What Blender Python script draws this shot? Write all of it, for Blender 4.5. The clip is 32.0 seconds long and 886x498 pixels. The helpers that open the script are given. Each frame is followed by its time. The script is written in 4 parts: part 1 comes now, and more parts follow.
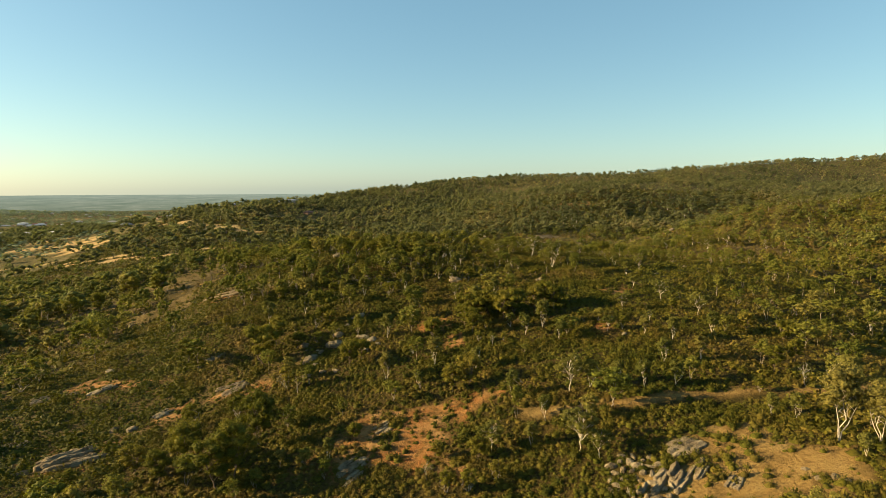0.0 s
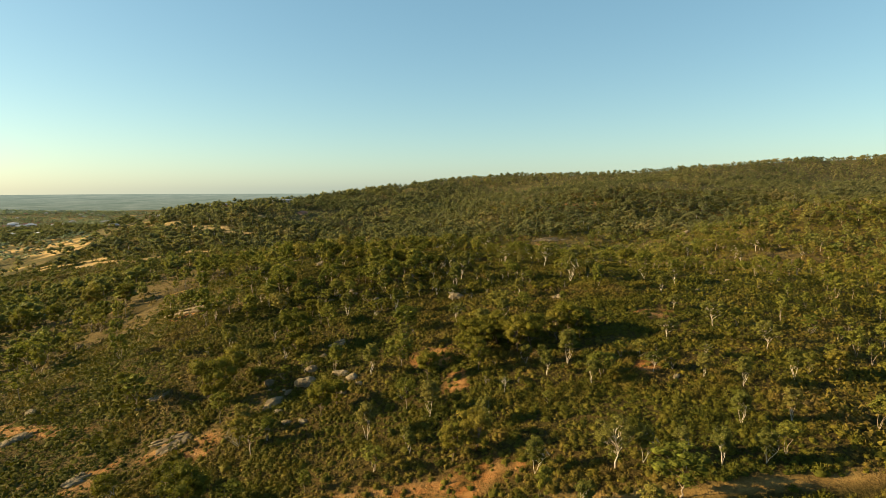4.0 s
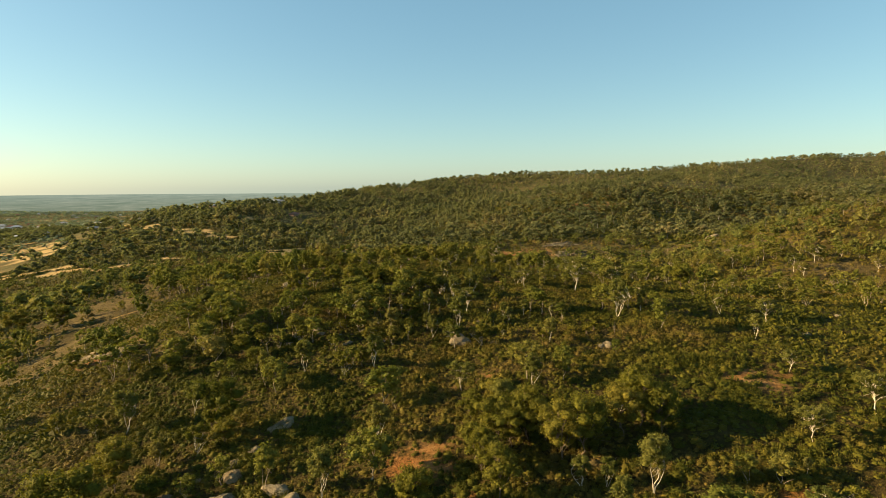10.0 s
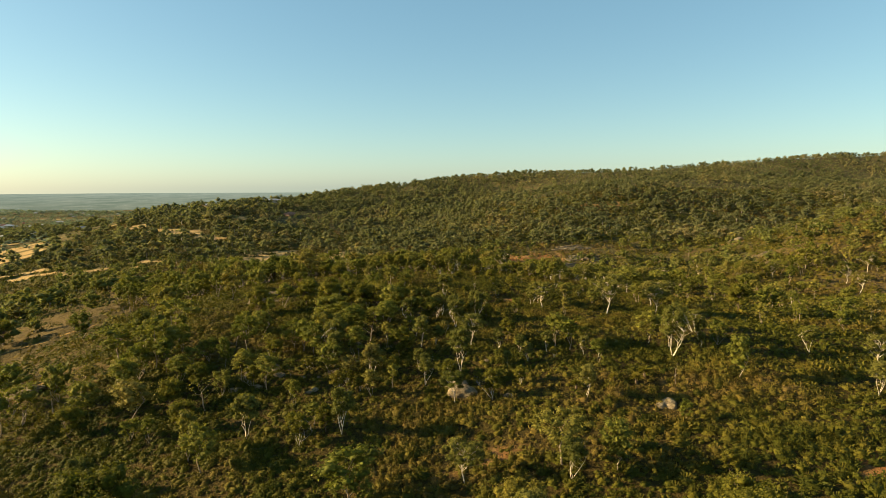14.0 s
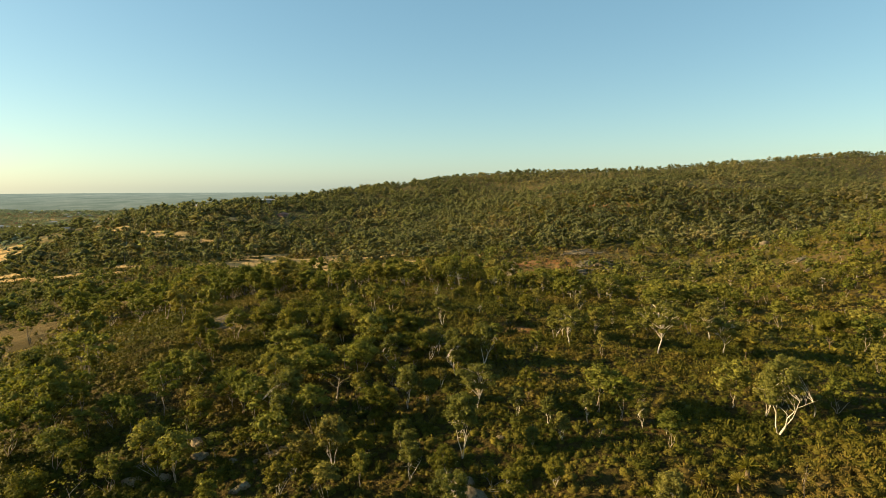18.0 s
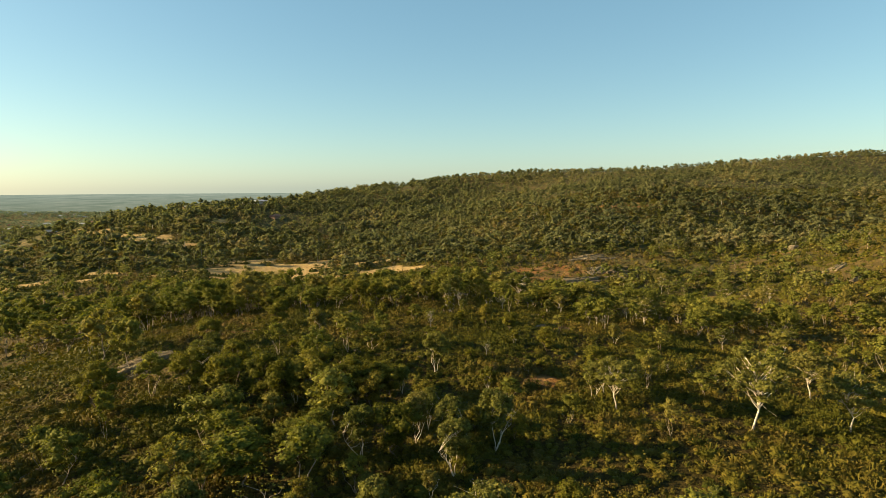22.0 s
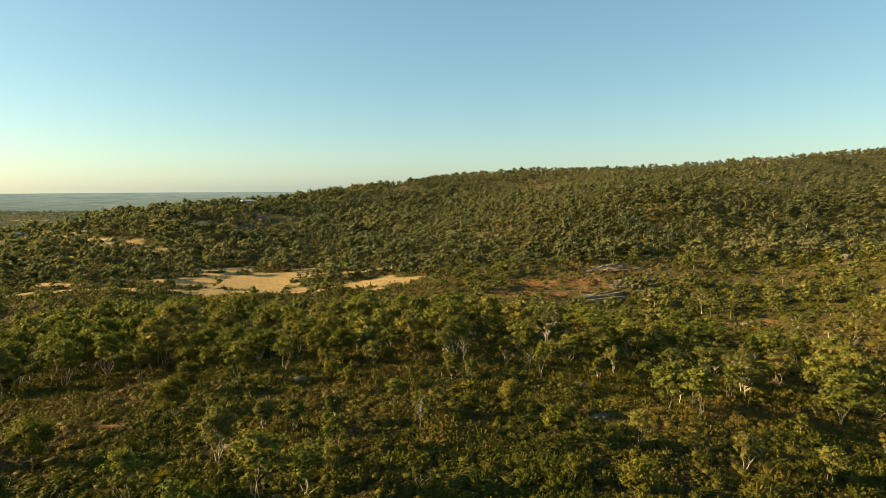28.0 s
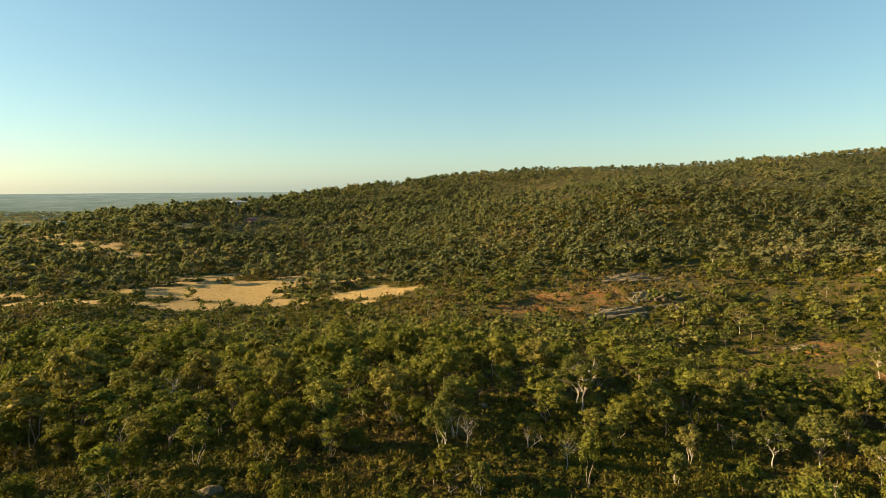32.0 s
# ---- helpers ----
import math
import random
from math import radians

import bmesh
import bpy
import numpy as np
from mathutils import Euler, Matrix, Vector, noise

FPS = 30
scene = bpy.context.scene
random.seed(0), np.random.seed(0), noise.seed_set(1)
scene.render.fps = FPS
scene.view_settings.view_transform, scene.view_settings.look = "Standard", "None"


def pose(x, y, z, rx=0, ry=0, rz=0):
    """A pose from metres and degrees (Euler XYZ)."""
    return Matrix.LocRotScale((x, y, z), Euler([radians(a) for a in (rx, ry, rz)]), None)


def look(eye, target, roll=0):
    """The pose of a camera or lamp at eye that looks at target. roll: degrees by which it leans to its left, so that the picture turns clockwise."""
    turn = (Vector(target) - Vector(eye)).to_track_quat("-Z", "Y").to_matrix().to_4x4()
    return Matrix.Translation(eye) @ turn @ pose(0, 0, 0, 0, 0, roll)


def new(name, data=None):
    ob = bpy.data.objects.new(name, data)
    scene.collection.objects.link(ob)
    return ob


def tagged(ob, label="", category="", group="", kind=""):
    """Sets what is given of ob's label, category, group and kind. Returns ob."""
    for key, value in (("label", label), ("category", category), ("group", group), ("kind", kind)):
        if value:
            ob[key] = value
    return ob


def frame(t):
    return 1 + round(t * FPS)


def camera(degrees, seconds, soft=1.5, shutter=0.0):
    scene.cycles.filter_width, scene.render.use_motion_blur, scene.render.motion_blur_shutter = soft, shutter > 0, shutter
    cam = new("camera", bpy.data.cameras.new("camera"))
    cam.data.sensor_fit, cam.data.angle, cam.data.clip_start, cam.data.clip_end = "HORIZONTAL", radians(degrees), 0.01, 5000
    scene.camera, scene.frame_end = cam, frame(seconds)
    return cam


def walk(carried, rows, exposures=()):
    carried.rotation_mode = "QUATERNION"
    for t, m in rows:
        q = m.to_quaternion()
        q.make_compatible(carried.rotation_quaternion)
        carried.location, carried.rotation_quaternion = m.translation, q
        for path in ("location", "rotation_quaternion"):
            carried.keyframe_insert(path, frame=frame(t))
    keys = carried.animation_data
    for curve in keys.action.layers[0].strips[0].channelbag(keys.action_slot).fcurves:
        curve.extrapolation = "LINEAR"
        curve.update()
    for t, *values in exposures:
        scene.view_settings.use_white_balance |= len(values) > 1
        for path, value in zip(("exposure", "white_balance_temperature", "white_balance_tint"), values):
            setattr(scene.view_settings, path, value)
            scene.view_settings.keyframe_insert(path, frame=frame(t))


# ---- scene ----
import itertools

EXPOSURE = 1.70
cam = camera(73.71, 32.0, soft=0.55)
# seconds, place, then yaw, pitch and roll in degrees
FLIGHT = (
    (0, 0.00, 0.00, 50.00, 0.81, -5.84, -0.23),
    (1, 0.04, 8.05, 50.03, 0.81, -5.86, -0.22),
    (2, 0.04, 16.13, 50.02, 0.81, -5.87, -0.21),
    (3, -0.01, 24.27, 49.94, 0.80, -5.87, -0.19),
    (4, -0.07, 32.49, 49.87, 0.79, -5.88, -0.19),
    (5, -0.10, 40.80, 49.91, 0.80, -5.90, -0.23),
    (6, -0.08, 49.16, 49.98, 0.81, -5.92, -0.29),
    (7, -0.02, 57.52, 50.03, 0.81, -5.91, -0.36),
    (8, 0.00, 65.88, 50.08, 0.82, -5.90, -0.40),
    (9, -0.07, 74.22, 50.15, 0.85, -5.93, -0.40),
    (10, -0.11, 82.38, 50.23, 0.90, -5.97, -0.38),
    (11, -0.01, 90.28, 50.26, 0.97, -6.00, -0.40),
    (12, 0.14, 98.24, 50.16, 1.03, -6.01, -0.41),
    (13, 0.22, 106.51, 49.84, 1.08, -6.01, -0.34),
    (14, 0.25, 114.89, 49.50, 1.11, -6.00, -0.25),
    (15, 0.26, 123.09, 49.32, 1.12, -6.00, -0.21),
    (16, 0.29, 131.09, 49.23, 1.14, -6.01, -0.20),
    (17, 0.36, 138.94, 49.15, 1.16, -6.01, -0.21),
    (18, 0.43, 146.71, 49.07, 1.19, -6.00, -0.21),
    (19, 0.47, 154.48, 49.01, 1.19, -5.97, -0.23),
    (20, 0.53, 162.21, 48.94, 1.20, -5.95, -0.26),
    (21, 0.64, 169.86, 48.83, 1.21, -5.96, -0.30),
    (22, 0.75, 177.49, 48.75, 1.22, -5.96, -0.32),
    (23, 0.76, 185.14, 48.77, 1.22, -5.96, -0.29),
    (24, 0.64, 192.67, 48.86, 1.19, -5.96, -0.26),
    (25, 0.38, 200.04, 48.98, 1.15, -5.98, -0.26),
    (26, 0.10, 207.51, 49.09, 1.11, -6.02, -0.28),
    (27, -0.07, 215.38, 49.16, 1.09, -6.05, -0.29),
    (28, -0.12, 223.51, 49.12, 1.09, -6.05, -0.26),
    (29, -0.07, 231.72, 48.98, 1.10, -6.02, -0.21),
    (30, -0.01, 239.89, 48.90, 1.11, -6.00, -0.18),
    (31, 0.01, 247.97, 49.01, 1.10, -6.01, -0.22),
    (32, 0.00, 256.00, 49.25, 1.08, -6.04, -0.30),
)
walk(cam, [(t, pose(x, y, z, 90 + pitch, 0, yaw) @ pose(0, 0, 0, 0, 0, roll)) for t, x, y, z, yaw, pitch, roll in FLIGHT],
     exposures=((0.0, EXPOSURE, 6500, 10), (32.0, EXPOSURE, 6500, 10)))

# ---- world, sun ----
SUN_EL, SUN_AZ = radians(17.0), radians(272.0)
world = bpy.data.worlds.new("world")
scene.world = world
world.use_nodes = True
wt = world.node_tree
wt.nodes.clear()
sky = wt.nodes.new("ShaderNodeTexSky")
sky.sky_type = "NISHITA"
sky.sun_disc = False
sky.sun_elevation, sky.sun_rotation = SUN_EL, SUN_AZ
sky.altitude, sky.air_density, sky.dust_density, sky.ozone_density = 100.0, 1.0, 0.6, 1.6
bg = wt.nodes.new("ShaderNodeBackground")
bg.inputs["Strength"].default_value = 0.0512
wo = wt.nodes.new("ShaderNodeOutputWorld")
tint = wt.nodes.new("ShaderNodeMix")
tint.data_type, tint.blend_type = "RGBA", "MULTIPLY"
tint.inputs["Factor"].default_value = 1.0
tint.inputs[7].default_value = (1.10, 1.165, 0.985, 1.0)
wt.links.new(sky.outputs["Color"], tint.inputs[6])
veil = wt.nodes.new("ShaderNodeMix")
veil.data_type = "RGBA"
veil.inputs["Factor"].default_value = 0.33
veil.inputs[7].default_value = (1.15, 2.9, 4.3, 1.0)
wt.links.new(tint.outputs[2], veil.inputs[6])
wt.links.new(veil.outputs[2], bg.inputs["Color"])
wt.links.new(bg.outputs["Background"], wo.inputs["Surface"])
sun_data = bpy.data.lights.new("sun", "SUN")
sun_data.energy, sun_data.angle, sun_data.color = 5.0, radians(0.5), (1.0, 0.75, 0.39)
sun = new("sun", sun_data)
toward = Vector((math.sin(SUN_AZ) * math.cos(SUN_EL), math.cos(SUN_AZ) * math.cos(SUN_EL), math.sin(SUN_EL)))
sun.matrix_world = look(toward * 300 + Vector((0, 200, 0)), Vector((0, 200, 0)))

# ---- materials ----


def nodes(name):
    m = bpy.data.materials.new(name)
    m.use_nodes = True
    t = m.node_tree
    t.nodes.clear()
    return m, t, t.nodes.new("ShaderNodeOutputMaterial")


def link(t, a, b):
    t.links.new(a, b)


def noise_node(t, scale, detail=4.0, rough=0.6, coords=None):
    n = t.nodes.new("ShaderNodeTexNoise")
    n.inputs["Scale"].default_value, n.inputs["Detail"].default_value, n.inputs["Roughness"].default_value = scale, detail, rough
    if coords is not None:
        link(t, coords, n.inputs["Vector"])
    return n


def ramp(t, source, stops):
    r = t.nodes.new("ShaderNodeValToRGB")
    while len(r.color_ramp.elements) < len(stops):
        r.color_ramp.elements.new(0.5)
    for e, (p, c) in zip(r.color_ramp.elements, stops):
        e.position, e.color = p, (*c, 1)
    link(t, source, r.inputs["Fac"])
    return r


def mix(t, fac, a, b, mode="MIX"):
    n = t.nodes.new("ShaderNodeMix")
    n.data_type, n.blend_type = "RGBA", mode
    if isinstance(fac, float):
        n.inputs["Factor"].default_value = fac
    else:
        link(t, fac, n.inputs["Factor"])
    for slot, v in ((n.inputs[6], a), (n.inputs[7], b)):
        if isinstance(v, tuple):
            slot.default_value = (*v, 1)
        else:
            link(t, v, slot)
    return n.outputs[2]


def where(t):
    g = t.nodes.new("ShaderNodeNewGeometry")
    return g.outputs["Position"]


def local(t):
    return t.nodes.new("ShaderNodeTexCoord").outputs["Object"]


def attribute(t, name):
    a = t.nodes.new("ShaderNodeAttribute")
    a.attribute_name = name
    return a


def surface(t, out, color, rough=0.9, bump=None, strength=0.5, distance=0.05, spec=0.2):
    p = t.nodes.new("ShaderNodeBsdfPrincipled")
    if isinstance(color, tuple):
        p.inputs["Base Color"].default_value = (*color, 1)
    else:
        link(t, color, p.inputs["Base Color"])
    p.inputs["Roughness"].default_value = rough
    p.inputs["Specular IOR Level"].default_value = spec
    if bump is not None:
        b = t.nodes.new("ShaderNodeBump")
        b.inputs["Strength"].default_value, b.inputs["Distance"].default_value = strength, distance
        link(t, bump, b.inputs["Height"])
        link(t, b.outputs["Normal"], p.inputs["Normal"])
    link(t, p.outputs["BSDF"], out.inputs["Surface"])
    return p


def leaf_material(name, dark, light, dry, stuff=False, through_leaf=0.34, leaf_scale=3.2, relief_by=0.28, stops=None):
    """Thin leaves: diffuse with some light coming through; the tone varies from plant to plant and leaf to leaf."""
    m, t, out = nodes(name)
    if stuff:
        tone = attribute(t, "tone").outputs["Fac"]
    else:
        tone = t.nodes.new("ShaderNodeObjectInfo").outputs["Random"]
    island = t.nodes.new("ShaderNodeNewGeometry").outputs["Random Per Island"]
    base = ramp(t, tone, stops or ((0.0, dark), (0.72, light), (1.0, dry))).outputs["Color"]
    fine = ramp(t, island, ((0.0, (0.74, 0.76, 0.72)), (0.55, (0.99, 0.99, 0.99)), (1.0, (1.30, 1.26, 1.10)))).outputs["Color"]
    col = mix(t, 1.0, base, fine, "MULTIPLY")
    leafy = noise_node(t, leaf_scale, 3, 0.7, where(t)).outputs["Fac"]
    col = mix(t, 1.0, col, ramp(t, leafy, ((0.34, (0.64, 0.66, 0.61)), (0.50, (1.0, 1.0, 1.0)), (0.66, (1.25, 1.22, 1.11)))).outputs["Color"], "MULTIPLY")
    p = t.nodes.new("ShaderNodeBsdfPrincipled")
    relief = t.nodes.new("ShaderNodeBump")
    relief.inputs["Strength"].default_value, relief.inputs["Distance"].default_value = 0.7 if relief_by < 0.5 else 1.0, relief_by / leaf_scale
    link(t, leafy, relief.inputs["Height"])
    link(t, relief.outputs["Normal"], p.inputs["Normal"])
    link(t, col, p.inputs["Base Color"])
    p.inputs["Roughness"].default_value, p.inputs["Specular IOR Level"].default_value = 0.7, 0.06
    tr = t.nodes.new("ShaderNodeBsdfTranslucent")
    link(t, mix(t, 1.0, col, (1.0, 1.05, 0.45), "MULTIPLY"), tr.inputs["Color"])
    sh = t.nodes.new("ShaderNodeMixShader")
    sh.inputs["Fac"].default_value = through_leaf
    link(t, p.outputs["BSDF"], sh.inputs[1])
    link(t, tr.outputs["BSDF"], sh.inputs[2])
    link(t, sh.outputs["Shader"], out.inputs["Surface"])
    return m


GREEN = ((0.082, 0.082, 0.011), (0.138, 0.124, 0.018), (0.162, 0.133, 0.024))
OLIVE = ((0.092, 0.096, 0.021), (0.134, 0.127, 0.030), (0.163, 0.137, 0.038))
HEATH = ((0.042, 0.043, 0.006), (0.094, 0.079, 0.009), (0.141, 0.087, 0.017))
leaf_green = leaf_material("leaf_green", *GREEN)
leaf_olive = leaf_material("leaf_olive", *OLIVE)
leaf_wood = leaf_material("leaf_wood", (0.096, 0.105, 0.017), (0.162, 0.153, 0.029), (0.182, 0.149, 0.040), stuff=True, leaf_scale=2.2)
# ridge leaves, lightened and greyed: the air's haze is painted into their colour
leaf_hill_hazed = leaf_material("leaf_hill_hazed", (0.097, 0.106, 0.054), (0.151, 0.149, 0.069), (0.205, 0.171, 0.085), stuff=True, leaf_scale=1.1, through_leaf=0.5)
# trees of the plain, paled and blued further to stand for thicker haze
leaf_plain_hazed = leaf_material("leaf_plain_hazed", (0.163, 0.203, 0.153), (0.198, 0.232, 0.174), (0.237, 0.247, 0.179), stuff=True, leaf_scale=0.5, through_leaf=0.42)
# greener than the near woods, with a touch of haze put into the colour
leaf_valley = leaf_material("leaf_valley", (0.098, 0.111, 0.030), (0.158, 0.155, 0.041), (0.188, 0.158, 0.051), stuff=True, leaf_scale=1.6, through_leaf=0.40)
leaf_heath = leaf_material("leaf_heath", *HEATH, stuff=True, leaf_scale=5.5, through_leaf=0.16, stops=(
    (0.0, (0.031, 0.036, 0.005)), (0.25, (0.057, 0.058, 0.007)), (0.5, (0.083, 0.073, 0.010)), (0.72, (0.096, 0.073, 0.014)), (0.88, (0.108, 0.074, 0.020)), (1.0, (0.106, 0.078, 0.034))))


def bark_material(name, light, dark, scale=3.0):
    m, t, out = nodes(name)
    c = local(t)
    n = noise_node(t, scale, 5, 0.65, c)
    col = ramp(t, n.outputs["Fac"], ((0.30, dark), (0.52, light), (0.8, tuple(v * 1.15 for v in light)))).outputs["Color"]
    surface(t, out, col, 0.85, noise_node(t, 9.0, 3, 0.6, c).outputs["Fac"], 0.5, 0.03)
    return m


bark_white = bark_material("bark_white", (0.52, 0.44, 0.335), (0.27, 0.205, 0.14))
bark_tan = bark_material("bark_tan", (0.26, 0.205, 0.145), (0.11, 0.082, 0.055))
bark_brown = bark_material("bark_brown", (0.140, 0.101, 0.066), (0.049, 0.035, 0.025))
bark_grey = bark_material("bark_grey", (0.294, 0.259, 0.217), (0.140, 0.119, 0.098))


def granite_material():
    m, t, out = nodes("granite")
    c = where(t)
    big = noise_node(t, 0.35, 5, 0.6, c)
    speck = noise_node(t, 5.0, 6, 0.75, c)
    col = ramp(t, big.outputs["Fac"], ((0.28, (0.098, 0.073, 0.042)), (0.46, (0.178, 0.138, 0.084)), (0.70, (0.298, 0.240, 0.152)))).outputs["Color"]
    stain = ramp(t, speck.outputs["Fac"], ((0.36, (0.42, 0.40, 0.38)), (0.52, (1.0, 1.0, 1.0)))).outputs["Color"]
    surface(t, out, mix(t, 0.9, col, stain, "MULTIPLY"), 0.95, speck.outputs["Fac"], 1.0, 0.25, 0.03)
    return m


granite = granite_material()


def ground_material():
    """Litter and low scrub, with bare laterite soil, pale sand and dry grass by the ground's own cover."""
    m, t, out = nodes("bush_ground")
    c = where(t)
    wide, mid, fine = noise_node(t, 0.018, 4, 0.6, c), noise_node(t, 0.16, 5, 0.65, c), noise_node(t, 1.7, 6, 0.7, c)
    scrub = ramp(t, mid.outputs["Fac"], ((0.30, (0.025, 0.021, 0.005)), (0.48, (0.042, 0.032, 0.008)), (0.62, (0.070, 0.046, 0.013)), (0.78, (0.105, 0.059, 0.019)))).outputs["Color"]
    scrub = mix(t, wide.outputs["Fac"], scrub, ramp(t, fine.outputs["Fac"], ((0.38, (0.015, 0.013, 0.003)), (0.52, (0.052, 0.038, 0.010)), (0.66, (0.101, 0.066, 0.018)))).outputs["Color"])
    soil = ramp(t, fine.outputs["Fac"], ((0.28, (0.115, 0.062, 0.023)), (0.5, (0.225, 0.125, 0.047)), (0.75, (0.310, 0.185, 0.078)))).outputs["Color"]
    soil = mix(t, 0.65, soil, ramp(t, mid.outputs["Fac"], ((0.38, (0.230, 0.082, 0.018)), (0.50, (0.240, 0.114, 0.034)), (0.65, (0.290, 0.178, 0.070)))).outputs["Color"])
    sand = ramp(t, fine.outputs["Fac"], ((0.34, (0.070, 0.042, 0.014)), (0.48, (0.182, 0.112, 0.035)), (0.70, (0.294, 0.193, 0.066)))).outputs["Color"]
    sand = mix(t, 0.5, sand, ramp(t, mid.outputs["Fac"], ((0.38, (0.091, 0.056, 0.018)), (0.50, (0.217, 0.133, 0.042)), (0.66, (0.301, 0.206, 0.077)))).outputs["Color"])
    gold = ramp(t, noise_node(t, 0.5, 6, 0.7, c).outputs["Fac"], ((0.3, (0.232, 0.144, 0.052)), (0.5, (0.342, 0.232, 0.093)), (0.72, (0.412, 0.294, 0.129)))).outputs["Color"]
    brown = ramp(t, fine.outputs["Fac"], ((0.3, (0.052, 0.039, 0.013)), (0.5, (0.104, 0.073, 0.025)), (0.7, (0.168, 0.112, 0.042)))).outputs["Color"]
    col = scrub
    under = ramp(t, mix(t, 0.4, mid.outputs["Fac"], fine.outputs["Fac"]), ((0.36, (0.040, 0.040, 0.014)), (0.48, (0.078, 0.068, 0.023)), (0.56, (0.108, 0.080, 0.030)), (0.66, (0.140, 0.096, 0.040)))).outputs["Color"]
    for name, layer in (("scrubby", under), ("dry", brown), ("bare", soil), ("sandy", sand), ("grassy", gold)):
        fac = attribute(t, name).outputs["Fac"]
        if name in ("bare", "dry"):
            hole = ramp(t, noise_node(t, 0.42, 5, 0.7, c).outputs["Fac"], ((0.36, (0.1, 0.1, 0.1)), (0.52, (1, 1, 1)))).outputs["Color"]
            fac = mix(t, 1.0, fac, hole, "MULTIPLY")
        col = mix(t, fac, col, layer)
    surface(t, out, col, 0.95, fine.outputs["Fac"], 1.0, 0.6, 0.05)
    return m


bush_ground = ground_material()


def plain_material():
    """The far coastal plain of woodland and suburbs: a backdrop lit by its own glow, haze painted in."""
    m, t, out = nodes("far_plain_glow")
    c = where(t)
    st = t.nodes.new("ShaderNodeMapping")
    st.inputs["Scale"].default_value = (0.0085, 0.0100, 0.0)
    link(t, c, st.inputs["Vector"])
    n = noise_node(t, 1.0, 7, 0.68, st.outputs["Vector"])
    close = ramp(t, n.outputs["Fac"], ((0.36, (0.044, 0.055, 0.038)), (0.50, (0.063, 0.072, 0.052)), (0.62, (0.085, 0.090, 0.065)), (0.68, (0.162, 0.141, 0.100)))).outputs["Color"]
    # paler far colours stand in for haze, blended in by reach
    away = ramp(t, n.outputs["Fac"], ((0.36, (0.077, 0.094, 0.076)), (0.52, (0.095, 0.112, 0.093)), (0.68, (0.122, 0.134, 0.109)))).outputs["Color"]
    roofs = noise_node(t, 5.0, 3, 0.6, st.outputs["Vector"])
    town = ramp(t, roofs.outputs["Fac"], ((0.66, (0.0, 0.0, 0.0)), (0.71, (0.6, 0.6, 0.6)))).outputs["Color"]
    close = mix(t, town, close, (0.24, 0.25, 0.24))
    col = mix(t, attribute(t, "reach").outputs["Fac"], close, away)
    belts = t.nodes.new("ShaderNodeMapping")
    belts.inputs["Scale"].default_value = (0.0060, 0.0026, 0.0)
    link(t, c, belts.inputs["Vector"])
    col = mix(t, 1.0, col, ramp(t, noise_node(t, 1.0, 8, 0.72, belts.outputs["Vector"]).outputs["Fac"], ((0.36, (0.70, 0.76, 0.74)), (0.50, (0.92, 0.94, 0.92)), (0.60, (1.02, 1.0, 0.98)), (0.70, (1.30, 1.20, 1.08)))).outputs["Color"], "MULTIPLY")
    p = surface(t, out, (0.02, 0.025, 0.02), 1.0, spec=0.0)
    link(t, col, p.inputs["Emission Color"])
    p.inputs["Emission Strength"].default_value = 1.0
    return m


far_plain_glow = plain_material()


def paint(name, color, rough=0.7, wear=0.25):
    m, t, out = nodes(name)
    n = noise_node(t, 2.5, 5, 0.6, local(t))
    col = ramp(t, n.outputs["Fac"], ((0.3, tuple(v * (1 - wear) for v in color)), (0.65, color))).outputs["Color"]
    surface(t, out, col, rough)
    return m


wall_cream = paint("wall_cream", (0.434, 0.364, 0.280))
wall_brick = paint("wall_brick", (0.252, 0.154, 0.098))
roof_pale = paint("roof_pale", (0.385, 0.392, 0.392), 0.55)
roof_grey = paint("roof_grey", (0.161, 0.168, 0.182), 0.5)
roof_tile = paint("roof_tile", (0.231, 0.112, 0.070), 0.7)
window_dark = paint("window_dark", (0.021, 0.025, 0.028), 0.15)
timber = paint("timber", (0.182, 0.140, 0.105))

# ---- the lie of the land ----
# Heights of broad swells over the plain: round the near spur (80 m apart), and over the whole range (200 by 225 m apart).
SPUR_SWELLS = (
    (-0.6, -7.1, -14.4, 4.7, -2.3, 0.9),
    (-4.2, -10.6, 4.6, 5.3, -9.2, 0.9),
    (-13.1, 10.5, 3.4, 7.4, 2.2, 8.3),
    (3, 8.5, 8.9, -4.7, -10.2, -8.2),
    (5.4, 5.3, 4.1, -11.3, 0, -15.3),
    (14.2, -2.8, -1.8, -12.5, -14.6, 17.4),
)
RANGE_SWELLS = (
    (33.1, 2.1, 17.1, 21.5, 40.9, 46.9, 57.2, 59.7, 54.9, 82.5),
    (10.4, -24.4, 40.3, 16.3, 12.8, -18.4, -9.1, 14.6, -13.3, 20.6),
    (7.5, 31.9, -15.6, 12.5, 28.7, 70.1, 53.7, 42.8, 67.8, 52.5),
    (69.2, -69.8, 65.6, -17, 50.6, -70.8, 92.7, -72.5, 24.4, 12.8),
    (-24.8, 22.9, 37.9, -18.1, 55.5, 56.4, 3.1, 74.3, 53.7, 26.2),
    (3.7, 4.2, 40.1, 20.8, 1.7, 27.3, 38.2, 0.5, -13.7, 78.3),
    (6.2, -23.4, 24.6, 45.7, 66.5, 45.5, 52.2, 82.6, 80.5, 94.3),
    (-10.8, 25, 0.7, -10.9, 19, -1.8, -0, 23, -25.9, 4),
    (3.7, 34.7, 21.1, 44.9, 19, 52.1, 24.2, 47.4, 38.7, 89),
)
PLAIN = -60.0
TABLE = np.random.RandomState(7).rand(256, 256)


